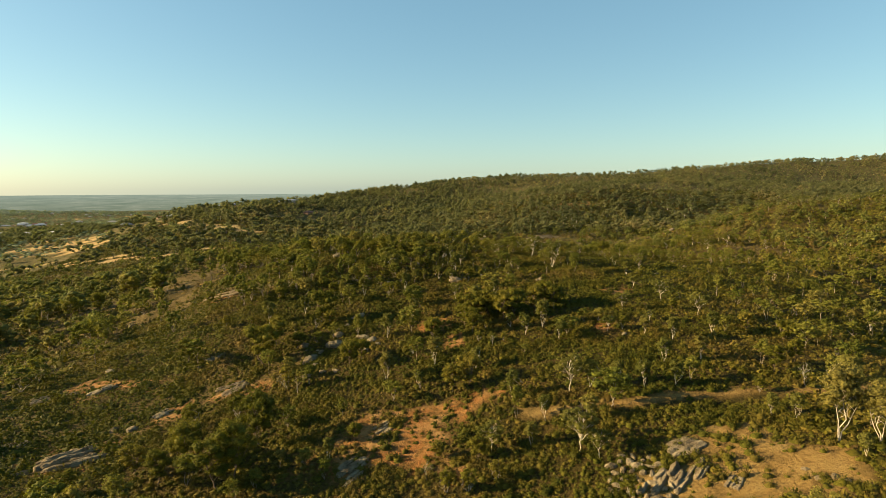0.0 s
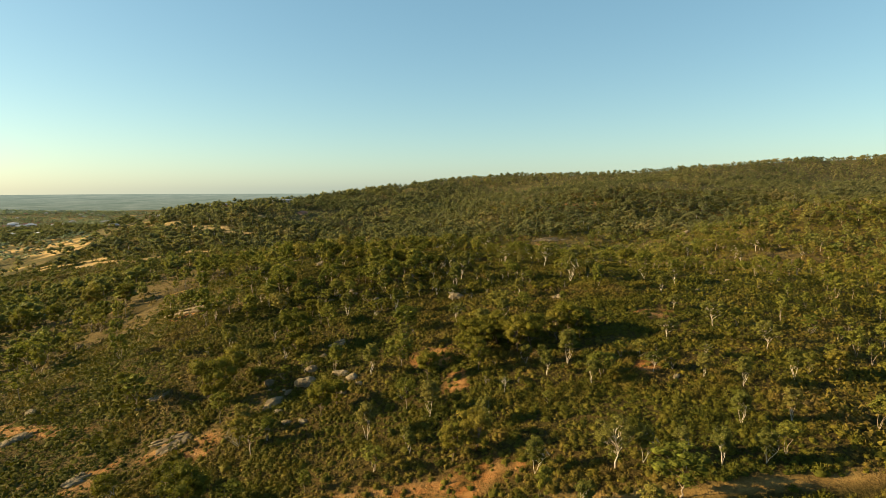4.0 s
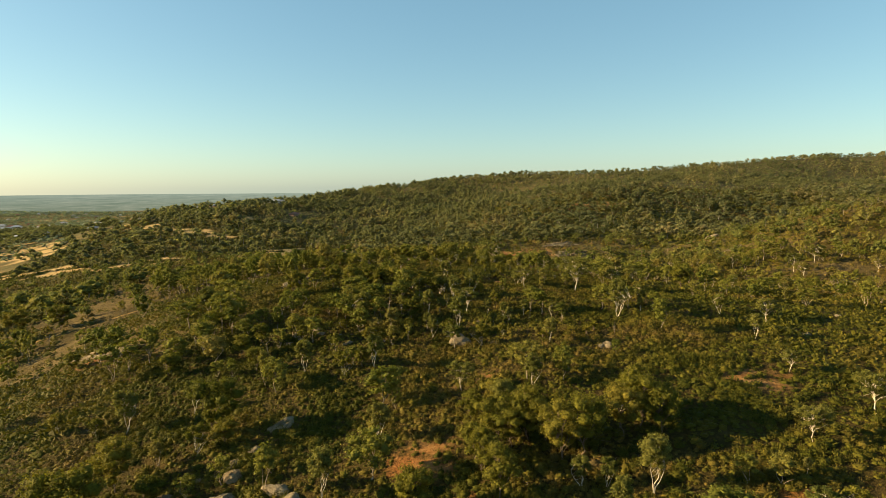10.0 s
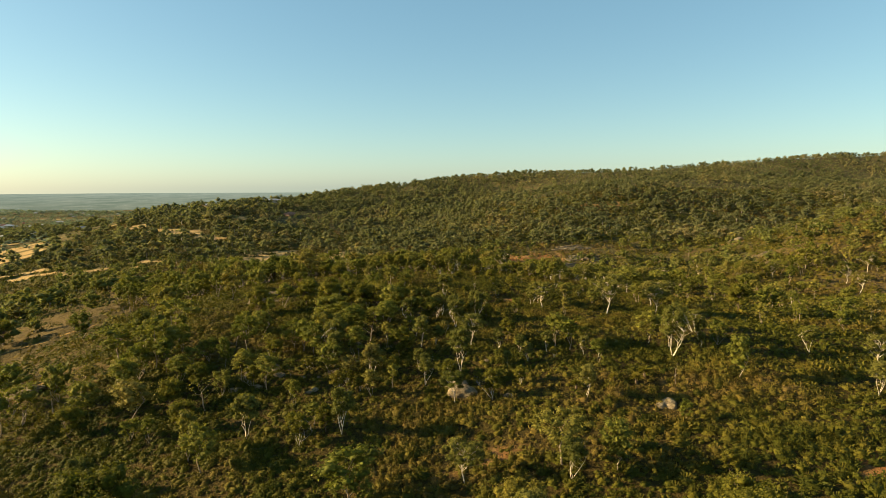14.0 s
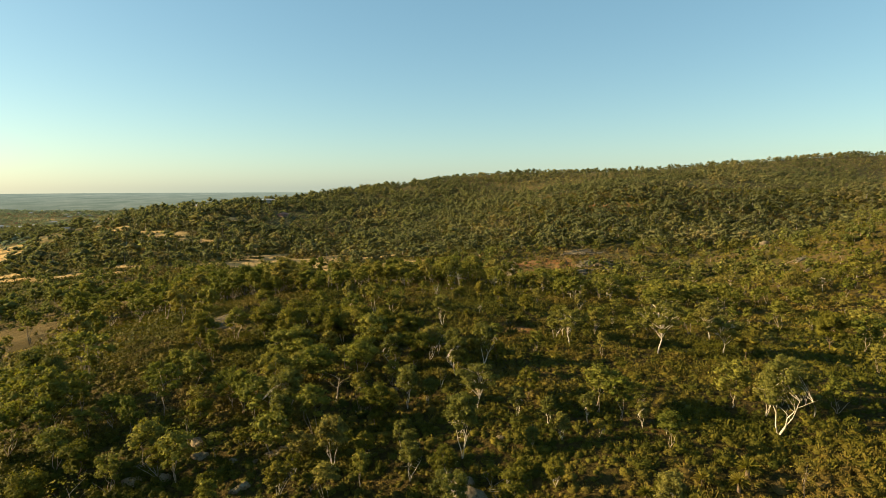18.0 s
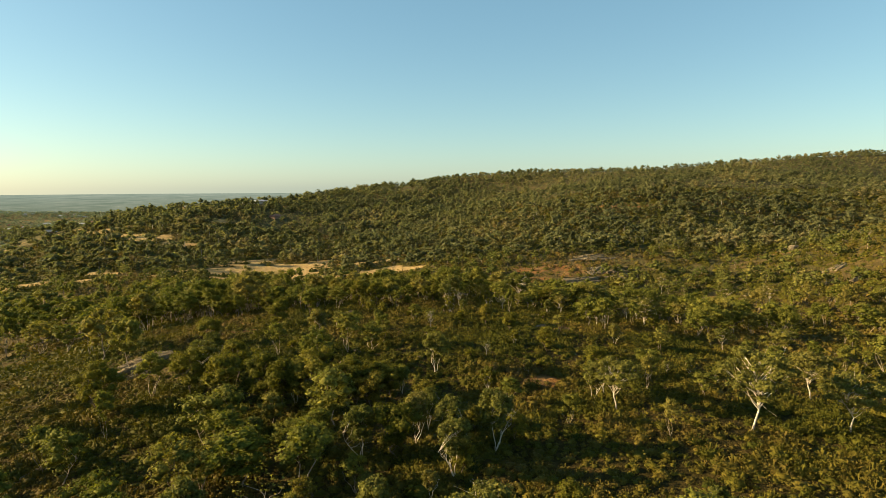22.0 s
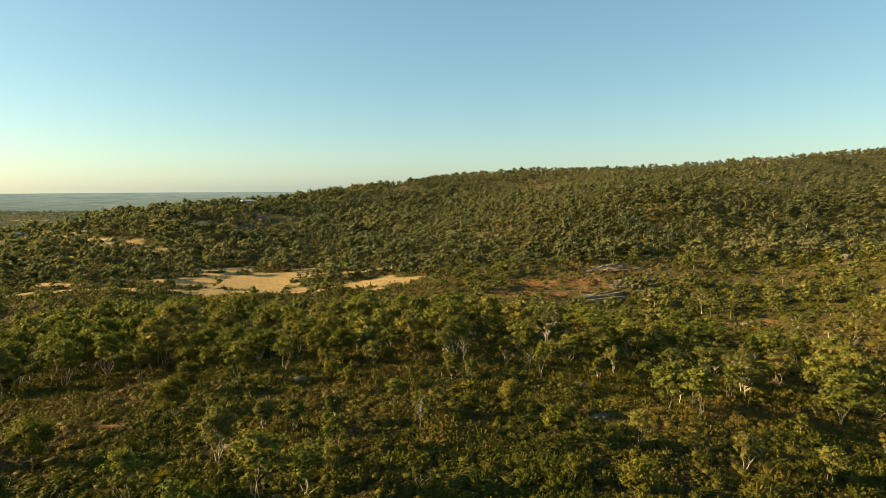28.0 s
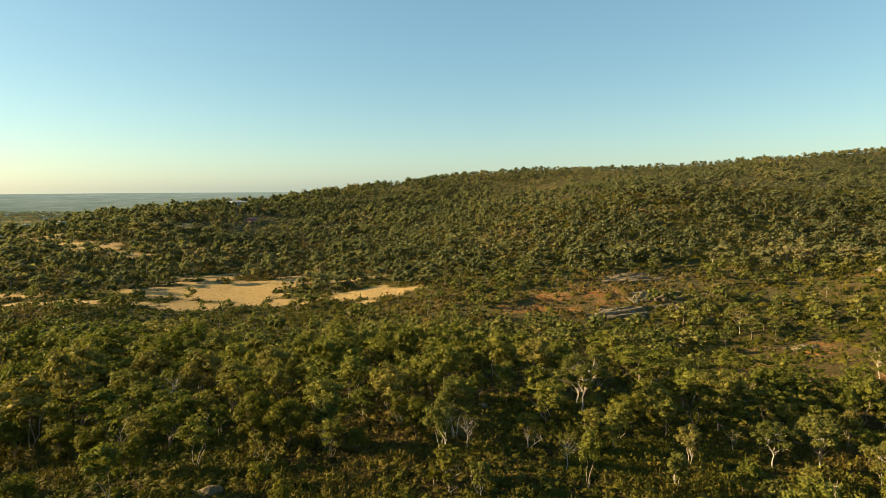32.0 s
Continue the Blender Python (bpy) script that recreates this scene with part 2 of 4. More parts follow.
def grain(x, y, size, shift=0):
    """Smooth random values from 0 to 1, with lumps of that size in metres."""
    u, v = np.asarray(x) / size + 37.3 * shift + 500, np.asarray(y) / size + 19.7 * shift + 500
    i, j = np.floor(u).astype(int), np.floor(v).astype(int)
    a, b = u - i, v - j
    a, b = a * a * (3 - 2 * a), b * b * (3 - 2 * b)
    g = lambda p, q: TABLE[p % 256, q % 256]
    return (g(i, j) * (1 - a) + g(i + 1, j) * a) * (1 - b) + (g(i, j + 1) * (1 - a) + g(i + 1, j + 1) * a) * b


def height(x, y):
    x, y = np.asarray(x, float), np.asarray(y, float)
    z = np.full(np.broadcast(x, y).shape, PLAIN)
    for rows, x0, y0, dx, dy, r in ((SPUR_SWELLS, -160, 60, 80, 80, 72.0), (RANGE_SWELLS, -700, -100, 200, 225, 230.0)):
        for j, row in enumerate(rows):
            for i, h in enumerate(row):
                z = z + h * np.exp(-((x - x0 - i * dx) ** 2 + (y - y0 - j * dy) ** 2) / r ** 2)
    z = z + 28 * np.exp(-((x + 680) ** 2 + (y - 980) ** 2) / 230.0 ** 2) + 26 * np.exp(-((x + 980) ** 2 + (y - 1360) ** 2) / 290.0 ** 2)
    z = z - 7 * np.exp(-((x - 800) / 270) ** 2 - ((y - 1240) / 260) ** 2)
    near = np.exp(-((x / 260) ** 2 + ((y - 220) / 300) ** 2))
    z = z + near * (1.5 * (grain(x, y, 17) - 0.5) + 0.7 * (grain(x, y, 6, 1) - 0.5)) + 2.5 * (1 - near) * (grain(x, y, 60, 2) - 0.5)
    far = np.clip((np.hypot(x, y - 128) - 1900) / 3000, 0, 1)
    return z + 65 * far


def spots(x, y, rows, edge=0.35, size=6.0):
    """How far a place lies within any of the ovals (x, y, half width, half depth), with ragged edges."""
    cover = np.zeros(np.broadcast(x, y).shape)
    rag = (grain(x, y, size, 3) - 0.42) * 1.3 + (grain(x, y, size * 0.3, 4) - 0.5) * 0.8
    for cx, cy, rx, ry in rows:
        d = np.hypot((x - cx) / rx, (y - cy) / ry) + rag
        cover = np.maximum(cover, np.clip((1 + edge / 2 - d) / edge, 0, 1))
    return cover


BARE = ((35, 487, 16, 7), (60, 510, 20, 9), (84, 392, 14, 6), (108, 438, 12, 5), (106, 960, 16, 40), (147, 717, 16, 5), (-108, 437, 8, 4), (-10, 105, 14, 11), (-6, 115, 16, 3.5), (-96, 154, 13, 6), (-53, 141, 8, 5), (-5, 160, 6, 5), (1, 148, 4, 4), (36, 143, 5, 4), (-66, 133, 6, 4),
        (-78, 115, 11, 6), (4, 184, 6, 3.5), (47, 173, 6.5, 4), (44, 506, 11, 9), (105, 430, 11, 5), (-49, 297, 9, 6), (20, 296, 7, 3), (12, 258, 3, 2),
        (66, 508, 15, 12), (150, 715, 24, 8), (-85, 222, 7, 4), (190, 515, 16, 8))
SANDY = ((41, 91, 10, 6), (47, 81, 9, 7), (38, 80, 9, 6), (-91, 229, 11, 4), (24, 769, 38, 9), (67, 705, 25, 3), (-102, 427, 7, 4), (98, 440, 8, 3))
GRASSY = ((-470, 725, 50, 20), (-540, 775, 66, 20), (-610, 845, 60, 18), (-440, 695, 26, 12), (-475, 790, 24, 12), (-345, 560, 40, 9), (-385, 585, 26, 9), (-300, 540, 34, 8), (-470, 640, 34, 10),
          (-275, 535, 26, 9), (-416, 807, 22, 14), (-335, 747, 16, 12), (-272, 688, 22, 12), (-248, 803, 14, 10), (-230, 667, 16, 9), (-216, 548, 20, 10), (-344, 760, 32, 12), (-285, 700, 24, 10), (-254, 812, 12, 6), (-134, 879, 14, 9), (-306, 863, 16, 8), (-124, 560, 46, 46), (-40, 535, 16, 30), (-70, 592, 24, 6), (-200, 528, 40, 17),
          (-1300, 2010, 110, 26), (-1210, 2235, 110, 22), (-1060, 1480, 120, 40))
DRY = ((104, 412, 24, 30), (162, 495, 14, 24), (56, 492, 30, 16), (-22, 301, 18, 6), (150, 325, 32, 28), (176, 430, 24, 26), (-38, 300, 24, 8), (95, 392, 24, 15), (-85, 132, 24, 9), (-104, 208, 16, 10), (-60, 148, 18, 10), (-92, 118, 26, 10), (118, 985, 30, 60), (-108, 265, 30, 30), (-150, 385, 36, 40), (-51, 264, 8, 16), (-162, 350, 26, 42), (-176, 290, 18, 30), (-88, 240, 24, 22), (110, 300, 20, 14), (300, 480, 60, 40))
VALLEY_TRACK = ((-185, 286), (-156, 299), (-141, 307), (-126, 319))
FIELD_TRACK = ((-101, 598), (-93.7, 581), (-93.3, 561), (-91.8, 537), (-88, 510))
TRACK = ((-30, 113), (-5, 113), (14, 109), (31, 106), (42, 106), (52, 105), (60, 104), (72, 103), (95, 108), (130, 120))


def near_track(x, y, rows, half):
    d = np.full(np.broadcast(x, y).shape, 1e9)
    for (ax, ay), (bx, by) in zip(rows, rows[1:]):
        s = np.clip(((x - ax) * (bx - ax) + (y - ay) * (by - ay)) / ((bx - ax) ** 2 + (by - ay) ** 2), 0, 1)
        d = np.minimum(d, np.hypot(x - ax - s * (bx - ax), y - ay - s * (by - ay)))
    return np.clip((half * (0.8 + 0.8 * grain(x, y, 5, 9)) - d) / (0.5 * half) + 0.5, 0, 1)


def cover_at(x, y):
    return {"scrubby": np.clip((np.asarray(y, float) - 380) / 120, 0, 1) + 0 * np.asarray(x, float), "dry": spots(x, y, DRY, 0.6, 14), "bare": spots(x, y, BARE), "sandy": np.maximum(spots(x, y, SANDY), np.maximum(near_track(x, y, TRACK[2:], 1.05), near_track(x, y, VALLEY_TRACK, 1.3))),
            "grassy": spots(x, y, GRASSY, 0.2, 20) * (1 - 0.7 * near_track(x, y, FIELD_TRACK, 0.8))}


def stretched(lo, hi, step, far_lo, far_hi, growth=1.045):
    mid = list(np.arange(lo, hi + 0.01, step))
    for side, end in ((-1, far_lo), (1, far_hi)):
        s, p = step, mid[0] if side < 0 else mid[-1]
        more = []
        while (end - p) * side > 0:
            s = min(s * growth, 90)
            p += side * s
            more.append(p)
        mid = more[::-1] + mid if side < 0 else mid + more
    return np.array(mid)


def mesh_of(name, verts, faces, materials, picks=None, tones=None, extra=None):
    """A mesh from arrays: verts (n, 3), faces (m, 4) or (m, 3)."""
    me = bpy.data.meshes.new(name)
    verts, faces = np.asarray(verts, np.float32), np.asarray(faces, np.int32)
    n, k = faces.shape
    me.vertices.add(len(verts))
    me.vertices.foreach_set("co", verts.ravel())
    me.loops.add(n * k)
    me.loops.foreach_set("vertex_index", faces.ravel())
    me.polygons.add(n)
    me.polygons.foreach_set("loop_start", np.arange(0, n * k, k, dtype=np.int32))
    for mat in materials:
        me.materials.append(mat)
    if picks is not None:
        me.polygons.foreach_set("material_index", np.asarray(picks, np.int32))
    layers = dict(extra or {})
    if tones is not None:
        layers["tone"] = tones
    for key, values in layers.items():
        me.attributes.new(key, "FLOAT", "POINT").data.foreach_set("value", np.asarray(values, np.float32))
    me.polygons.foreach_set("use_smooth", np.ones(n, bool))
    me.update()
    me.validate()
    return me


def grid_faces(ny, nx):
    k = np.arange(ny * nx).reshape(ny, nx)
    return np.stack([k[:-1, :-1], k[:-1, 1:], k[1:, 1:], k[1:, :-1]], -1).reshape(-1, 4)


gx, gy = stretched(-150, 190, 2.0, -4300, 4300), stretched(55, 620, 2.4, -900, 4900)
GX, GY = np.meshgrid(gx, gy)
ground = new("ground", mesh_of("ground", np.stack([GX, GY, height(GX, GY)], -1).reshape(-1, 3), grid_faces(len(gy), len(gx)), [bush_ground],
                               extra={k: v.ravel() for k, v in cover_at(GX, GY).items()}))
tagged(ground, "hilly bushland ground of brown litter, orange soil and dry grass", "ground", kind="structure")

# the plain out to the horizon, glowing, its painted haze growing with reach
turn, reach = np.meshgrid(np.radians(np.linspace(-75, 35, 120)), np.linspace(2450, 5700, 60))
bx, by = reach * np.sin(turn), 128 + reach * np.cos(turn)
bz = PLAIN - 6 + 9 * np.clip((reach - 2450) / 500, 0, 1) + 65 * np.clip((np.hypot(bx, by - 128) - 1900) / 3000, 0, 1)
plain = new("backdrop", mesh_of("backdrop", np.stack([bx, by, bz], -1).reshape(-1, 3), grid_faces(60, 120), [far_plain_glow],
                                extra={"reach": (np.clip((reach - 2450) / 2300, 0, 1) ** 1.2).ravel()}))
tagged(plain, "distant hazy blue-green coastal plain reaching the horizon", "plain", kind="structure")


# ---- plants ----


def part(name, me, parent, label=""):
    ob = new(name, me)
    ob.parent = parent
    return tagged(ob, label)


def thing(name, x, y, label, category, group="", dz=0.0, turn=0.0, size=1.0):
    ob = new(name)
    ob.empty_display_size = 0.3
    ob.matrix_world = pose(x, y, float(height(x, y)) + dz, 0, 0, turn) @ Matrix.Scale(size, 4)
    return tagged(ob, label, category, group)


def unit(v):
    return v / np.maximum(np.linalg.norm(v, axis=-1, keepdims=True), 1e-9)


def shards(centres, normals, sizes, rng):
    """Three-cornered leaf sprays at the centres, each across its normal."""
    n = len(centres)
    u = unit(np.cross(normals, unit(rng.normal(size=(n, 3)))))
    v = np.cross(normals, u)
    s = np.asarray(sizes)[:, None] * 0.62
    verts = np.stack([centres + u * s, centres - u * s * 0.5 + v * s * 0.62, centres - u * s * 0.5 - v * s * 0.62], 1).reshape(-1, 3)
    return verts, np.arange(3 * n).reshape(n, 3)


BALL = unit(np.array([(0, s1, s2 * 1.618) for s1 in (-1, 1) for s2 in (-1, 1)] + [(s1, s2 * 1.618, 0) for s1 in (-1, 1) for s2 in (-1, 1)] + [(s2 * 1.618, 0, s1) for s1 in (-1, 1) for s2 in (-1, 1)]))
BALL_FACES = np.array([f for f in itertools.combinations(range(12), 3) if all(np.linalg.norm(BALL[a] - BALL[b]) < 1.2 for a, b in itertools.combinations(f, 2))])
BALL_FACES = np.array([f if np.dot(np.cross(BALL[f[1]] - BALL[f[0]], BALL[f[2]] - BALL[f[0]]), BALL[f[0]]) > 0 else f[::-1] for f in BALL_FACES])
LUMP = np.array([(1, 0, 0), (-1, 0, 0), (0, 1, 0), (0, -1, 0), (0, 0, 1), (0, 0, -1)], float)
LUMP_FACES = np.array([(0, 2, 4), (2, 1, 4), (1, 3, 4), (3, 0, 4), (2, 0, 5), (1, 2, 5), (3, 1, 5), (0, 3, 5)])


def hearts(centres, radii, flat, rng, fine):
    """The dense lumpy hearts of leaf clumps."""
    ball, faces = (BALL, BALL_FACES) if fine else (LUMP, LUMP_FACES)
    n, k = len(centres), len(ball)
    a = rng.uniform(0, 6.28, n)
    c, q = np.cos(a)[:, None], np.sin(a)[:, None]
    p = ball[None] * rng.uniform(0.72, 1.28, size=(n, k, 1)) * np.asarray(radii)[:, None, None]
    v = np.stack([p[..., 0] * c - p[..., 1] * q, p[..., 0] * q + p[..., 1] * c, p[..., 2] * flat], -1) + centres[:, None]
    return v.reshape(-1, 3), (faces[None] + (np.arange(n) * k)[:, None, None]).reshape(-1, 3)


def halved(faces):
    return np.concatenate([faces[:, [0, 1, 2]], faces[:, [0, 2, 3]]])


def tube(points, radii, sides):
    """A tapered limb along points."""
    points = np.asarray(points, float)
    way = unit(np.gradient(points, axis=0))
    side = unit(np.cross(way, np.array([0.31, 0.95, 0.11])))
    other = np.cross(way, side)
    a = np.linspace(0, 2 * np.pi, sides, endpoint=False)
    ring = np.cos(a)[None, :, None] * side[:, None] + np.sin(a)[None, :, None] * other[:, None]
    verts = (points[:, None] + ring * np.asarray(radii)[:, None, None]).reshape(-1, 3)
    k = np.arange(len(points) * sides).reshape(len(points), sides)
    faces = np.stack([k[:-1], np.roll(k[:-1], -1, 1), np.roll(k[1:], -1, 1), k[1:]], -1).reshape(-1, 4)
    return verts, faces


def joined(pieces):
    verts, faces, at = [], [], 0
    for v, f in pieces:
        verts.append(v)
        faces.append(f + at)
        at += len(v)
    return np.concatenate(verts), np.concatenate(faces)


# per kind: spread, fork height, stems, clumps, clump size, flatness, trunk thickness, leafiness
HABITS = {
    "round": (0.31, 0.13, 1, 21, 0.150, 0.80, 0.015, 1.0),
    "spreading": (0.40, 0.32, 1, 24, 0.115, 0.66, 0.0145, 1.0),
    "slender": (0.22, 0.27, 3, 18, 0.112, 0.85, 0.0075, 1.0),
    "stemmed": (0.32, 0.19, 4, 19, 0.130, 0.76, 0.0105, 1.0),
    "bare": (0.34, 0.34, 1, 16, 0.10, 0.8, 0.016, 0.10),
}


def grow(habit, seed, leaves, leaf, sides, fine=True, skyward=0.1, share=1.0, heart=0.60):
    """A tree one metre tall: arrays of trunk, limbs and crown. leaves: blades in a clump; leaf: their length."""
    spread, fork, stems, clumps, clump, flat, thick, leafy = HABITS[habit]
    clump, clumps = clump / share ** 0.4, max(4, int(clumps * share))
    rng = np.random.RandomState(seed)
    trunks, limbs, tips = [], [], []
    tops = []
    for k in range(stems):
        lean = rng.normal(size=2) * (0.03 if stems == 1 else 0.065)
        f = fork * rng.uniform(0.85, 1.15)
        top = f + (0.40 if stems == 1 else 0.30)
        z = np.array([-0.04, 0.02, f * 0.55, f, (f + top) / 2, top])
        wob = rng.normal(size=(6, 2)) * np.array([0, 0.006, 0.014, 0.02, 0.03, 0.04])[:, None]
        pts = np.column_stack([lean[0] * z / max(f, 0.1) + wob[:, 0], lean[1] * z / max(f, 0.1) + wob[:, 1], z])
        trunks.append(tube(pts, thick * np.array([1.35, 1.05, 0.9, 0.75, 0.42, 0.12]), max(sides, 3)))
        tops.append(pts)
    for k in range(clumps):
        a = 2.4 * k + rng.uniform(-0.5, 0.5)
        up = (k + 0.5) / clumps * 1.7 - 0.85 + rng.uniform(-0.12, 0.12)
        r = spread * np.sqrt(max(0.08, 1 - up * up)) * rng.uniform(0.45, 1.08) * (1.0 if up < 0.3 else 0.9)
        z = fork + 0.08 + (0.88 - fork) * (up * 0.5 + 0.5) ** 0.8 + rng.uniform(-0.04, 0.04) + 0.10 * r / spread * (1 - up) * 0.5
        tip = np.array([r * np.cos(a), r * np.sin(a), z])
        tips.append(tip)
        stem = tops[k % stems]
        zb = np.clip(z - 0.16 - 0.45 * r, fork * 0.92, stem[-1, 2] - 0.03)
        base = np.array([np.interp(zb, stem[:, 2], stem[:, 0]), np.interp(zb, stem[:, 2], stem[:, 1]), zb])
        mid = base * 0.5 + tip * 0.5 + np.array([0, 0, 0.03]) + rng.normal(size=3) * 0.025
        if sides > 4 or k % 4 == 0:
            w = thick * 0.50 * rng.uniform(0.5, 1.1)
            limbs.append(tube(np.array([base, (base + mid) / 2 + rng.normal(size=3) * 0.015, mid, tip]), [w, w * 0.8, w * 0.55, w * 0.18], max(3, sides - 2)))
            if sides > 4:
                for _ in range(2):
                    end = tip + rng.normal(size=3) * clump * 0.75
                    limbs.append(tube(np.array([mid, (mid + end) / 2 + rng.normal(size=3) * 0.012, end]), [w * 0.4, w * 0.25, w * 0.08], 3))
    tips = np.array(tips)
    n = max(0, int(leaves * leafy))
    girth = rng.uniform(0.7, 1.25, size=len(tips)) * clump
    c = np.repeat(tips, n, 0)
    away = unit(rng.normal(size=c.shape))
    away[:, 2] = np.where(away[:, 2] < -0.2, -away[:, 2], away[:, 2])
    rad = rng.uniform(0.50, 1.12, size=(len(c), 1)) * np.repeat(girth, n)[:, None]
    pos = c + away * rad * np.array([1, 1, flat])
    nrm = unit(away * np.array([1, 1, 1.2]) + np.array([0, 0, skyward]) + rng.normal(size=pos.shape) * 0.6)
    size = leaf * rng.uniform(0.6, 1.35, size=len(pos))
    pieces = []
    if n:
        pieces.append(shards(pos, nrm, size, rng))
    if leafy > 0.5:
        pieces.append(hearts(tips, girth * heart, flat, rng, fine))
    if not pieces:
        pieces.append(shards(tips, np.repeat([[0.0, 0.0, 1.0]], len(tips), 0), np.full(len(tips), leaf), rng))
    return joined(trunks), joined(limbs), joined(pieces)


SORTS = (
    ("round", leaf_green, bark_brown, "round-crowned green gum tree with a brown trunk", "gum_tree"),
    ("spreading", leaf_olive, bark_white, "pale-trunked gum tree with a spreading sparse olive crown", "gum_tree"),
    ("slender", leaf_olive, bark_white, "slender gum tree with a narrow grey-green crown", "gum_tree"),
    ("stemmed", leaf_green, bark_grey, "low many-stemmed gum tree with a yellowish green crown", "gum_tree"),
    ("bare", leaf_olive, bark_grey, "half-dead tree with bare bleached branches", "dead_tree"),
)
VARIANTS = 4
BUILT = {}


def tree(sort, variant, x, y, tall, turn):
    """A tree with trunk, limbs and crown; alike trees share meshes."""
    habit, leaf_mat, bark, label, name = SORTS[sort]
    m = pose(x, y, float(height(x, y)) - 0.05, 0, 0, turn)
    grade = 0 if tall < 4.2 else 1 if tall < 7.0 else 2
    key = (sort, variant, grade)
    if key not in BUILT:
        t, l, c = grow(habit, 100 * sort + variant, (90, 140, 190)[grade], (0.058, 0.040, 0.029)[grade], 6)
        BUILT[key] = [mesh_of(k, *g, [mat]) for k, g, mat in (("trunk", t, bark), ("branchwork", l, bark), ("crown", c, leaf_mat))]
    ob = new(name)
    ob.empty_display_size = 0.2
    ob.matrix_world = m @ Matrix.Scale(tall, 4)
    tagged(ob, label, "tree", "bushland trees")
    for k, me in zip(("trunk", "branchwork", "crown"), BUILT[key]):
        part(k, me, ob)
    return ob


def scatter(rng, x0, x1, y0, y1, spacing):
    """Places about so far apart, jittered."""
    X, Y = np.meshgrid(np.arange(x0, x1, spacing), np.arange(y0, y1, spacing))
    x, y = X.ravel() + rng.uniform(-0.48, 0.48, X.size) * spacing, Y.ravel() + rng.uniform(-0.48, 0.48, X.size) * spacing
    return x, y


def openness(x, y):
    c = cover_at(x, y)
    return np.clip(c["bare"] + c["sandy"] + c["grassy"] + 0.8 * c["dry"], 0, 1)


# open heath: place, half sizes, how much it lacks trees
HEATHS = ((84, 376, 18, 18, 0.9), (112, 420, 22, 26, 0.9), (-30, 149, 14, 9, 0.95), (-118, 300, 34, 40, 0.97), (-156, 346, 24, 24, 0.85), (-272, 682, 24, 18, 0.9), (-335, 742, 18, 16, 0.9), (-416, 800, 24, 18, 0.9), (-248, 797, 16, 14, 0.9), (-30, 516, 18, 24, 0.95), (56, 490, 36, 22, 0.97), (84, 522, 24, 17, 0.96), (108, 412, 26, 34, 0.96), (162, 497, 17, 24, 0.85), (74, 452, 14, 8, 0.9), (150, 632, 20, 12, 0.8), (168, 598, 20, 10, 0.8), (150, 325, 38, 32, 0.88), (176, 430, 26, 28, 0.8), (42, 86, 15, 12, 0.99), (36, 84, 10, 9, 0.99), (-12, 106, 15, 12, 0.95), (-78, 116, 9, 6, 0.95), (-290, 468, 80, 50, 0.75), (-470, 760, 95, 170, 0.9), (-108, 262, 32, 34, 0.97), (-128, 292, 30, 24, 0.97), (-255, 498, 60, 40, 0.85), (-360, 578, 80, 42, 0.9), (-192, 500, 46, 22, 0.98), (-62, 300, 34, 18, 0.92), (-58, 272, 14, 14, 0.7), (-115, 155, 50, 55, 0.7), (-70, 118, 30, 22, 0.8), (50, 505, 26, 16, 0.75), (24, 764, 48, 18, 0.97), (100, 1050, 40, 30, 0.8), (128, 745, 22, 12, 0.8), (95, 398, 24, 14, 0.6), (110, 438, 20, 13, 0.6), (118, 985, 34, 80, 0.6), (-440, 640, 80, 45, 0.85), (147, 717, 26, 14, 0.9), (-18, 610, 16, 8, 0.8), (-134, 880, 26, 14, 0.8), (-108, 437, 12, 10, 0.9), (-85, 490, 70, 30, 0.9), (-45, 505, 30, 16, 0.9), (-75, 172, 36, 36, 0.6), (55, 190, 45, 25, 0.8), (0, 200, 40, 18, 0.7), (0, 262, 35, 14, 0.8), (104, 418, 26, 24, 0.85), (20, 296, 45, 14, 0.75), (-8, 286, 50, 18, 0.75), (95, 395, 32, 24, 0.9), (-40, 298, 30, 12, 0.85), (45, 190, 30, 14, 0.6), (-45, 188, 25, 14, 0.6))
# groves: place, half sizes, how much thicker
GROVES = ((-72, 560, 9, 20, 0.9), (-38, 222, 26, 16, 0.5), (-20, 246, 18, 9, 0.6), (-50, 335, 40, 16, 0.4), (10, 215, 40, 14, 0.25), (-30, 105, 22, 10, 0.3), (70, 150, 30, 40, 0.2))


def cleared(x, y):
    """How far the open heaths leave room for trees, 0 to 1."""
    w = np.ones(np.broadcast(x, y).shape)
    for cx, cy, rx, ry, less in HEATHS:
        w = w * (1 - less * np.exp(-((x - cx) / rx) ** 2 - ((y - cy) / ry) ** 2))
    return w


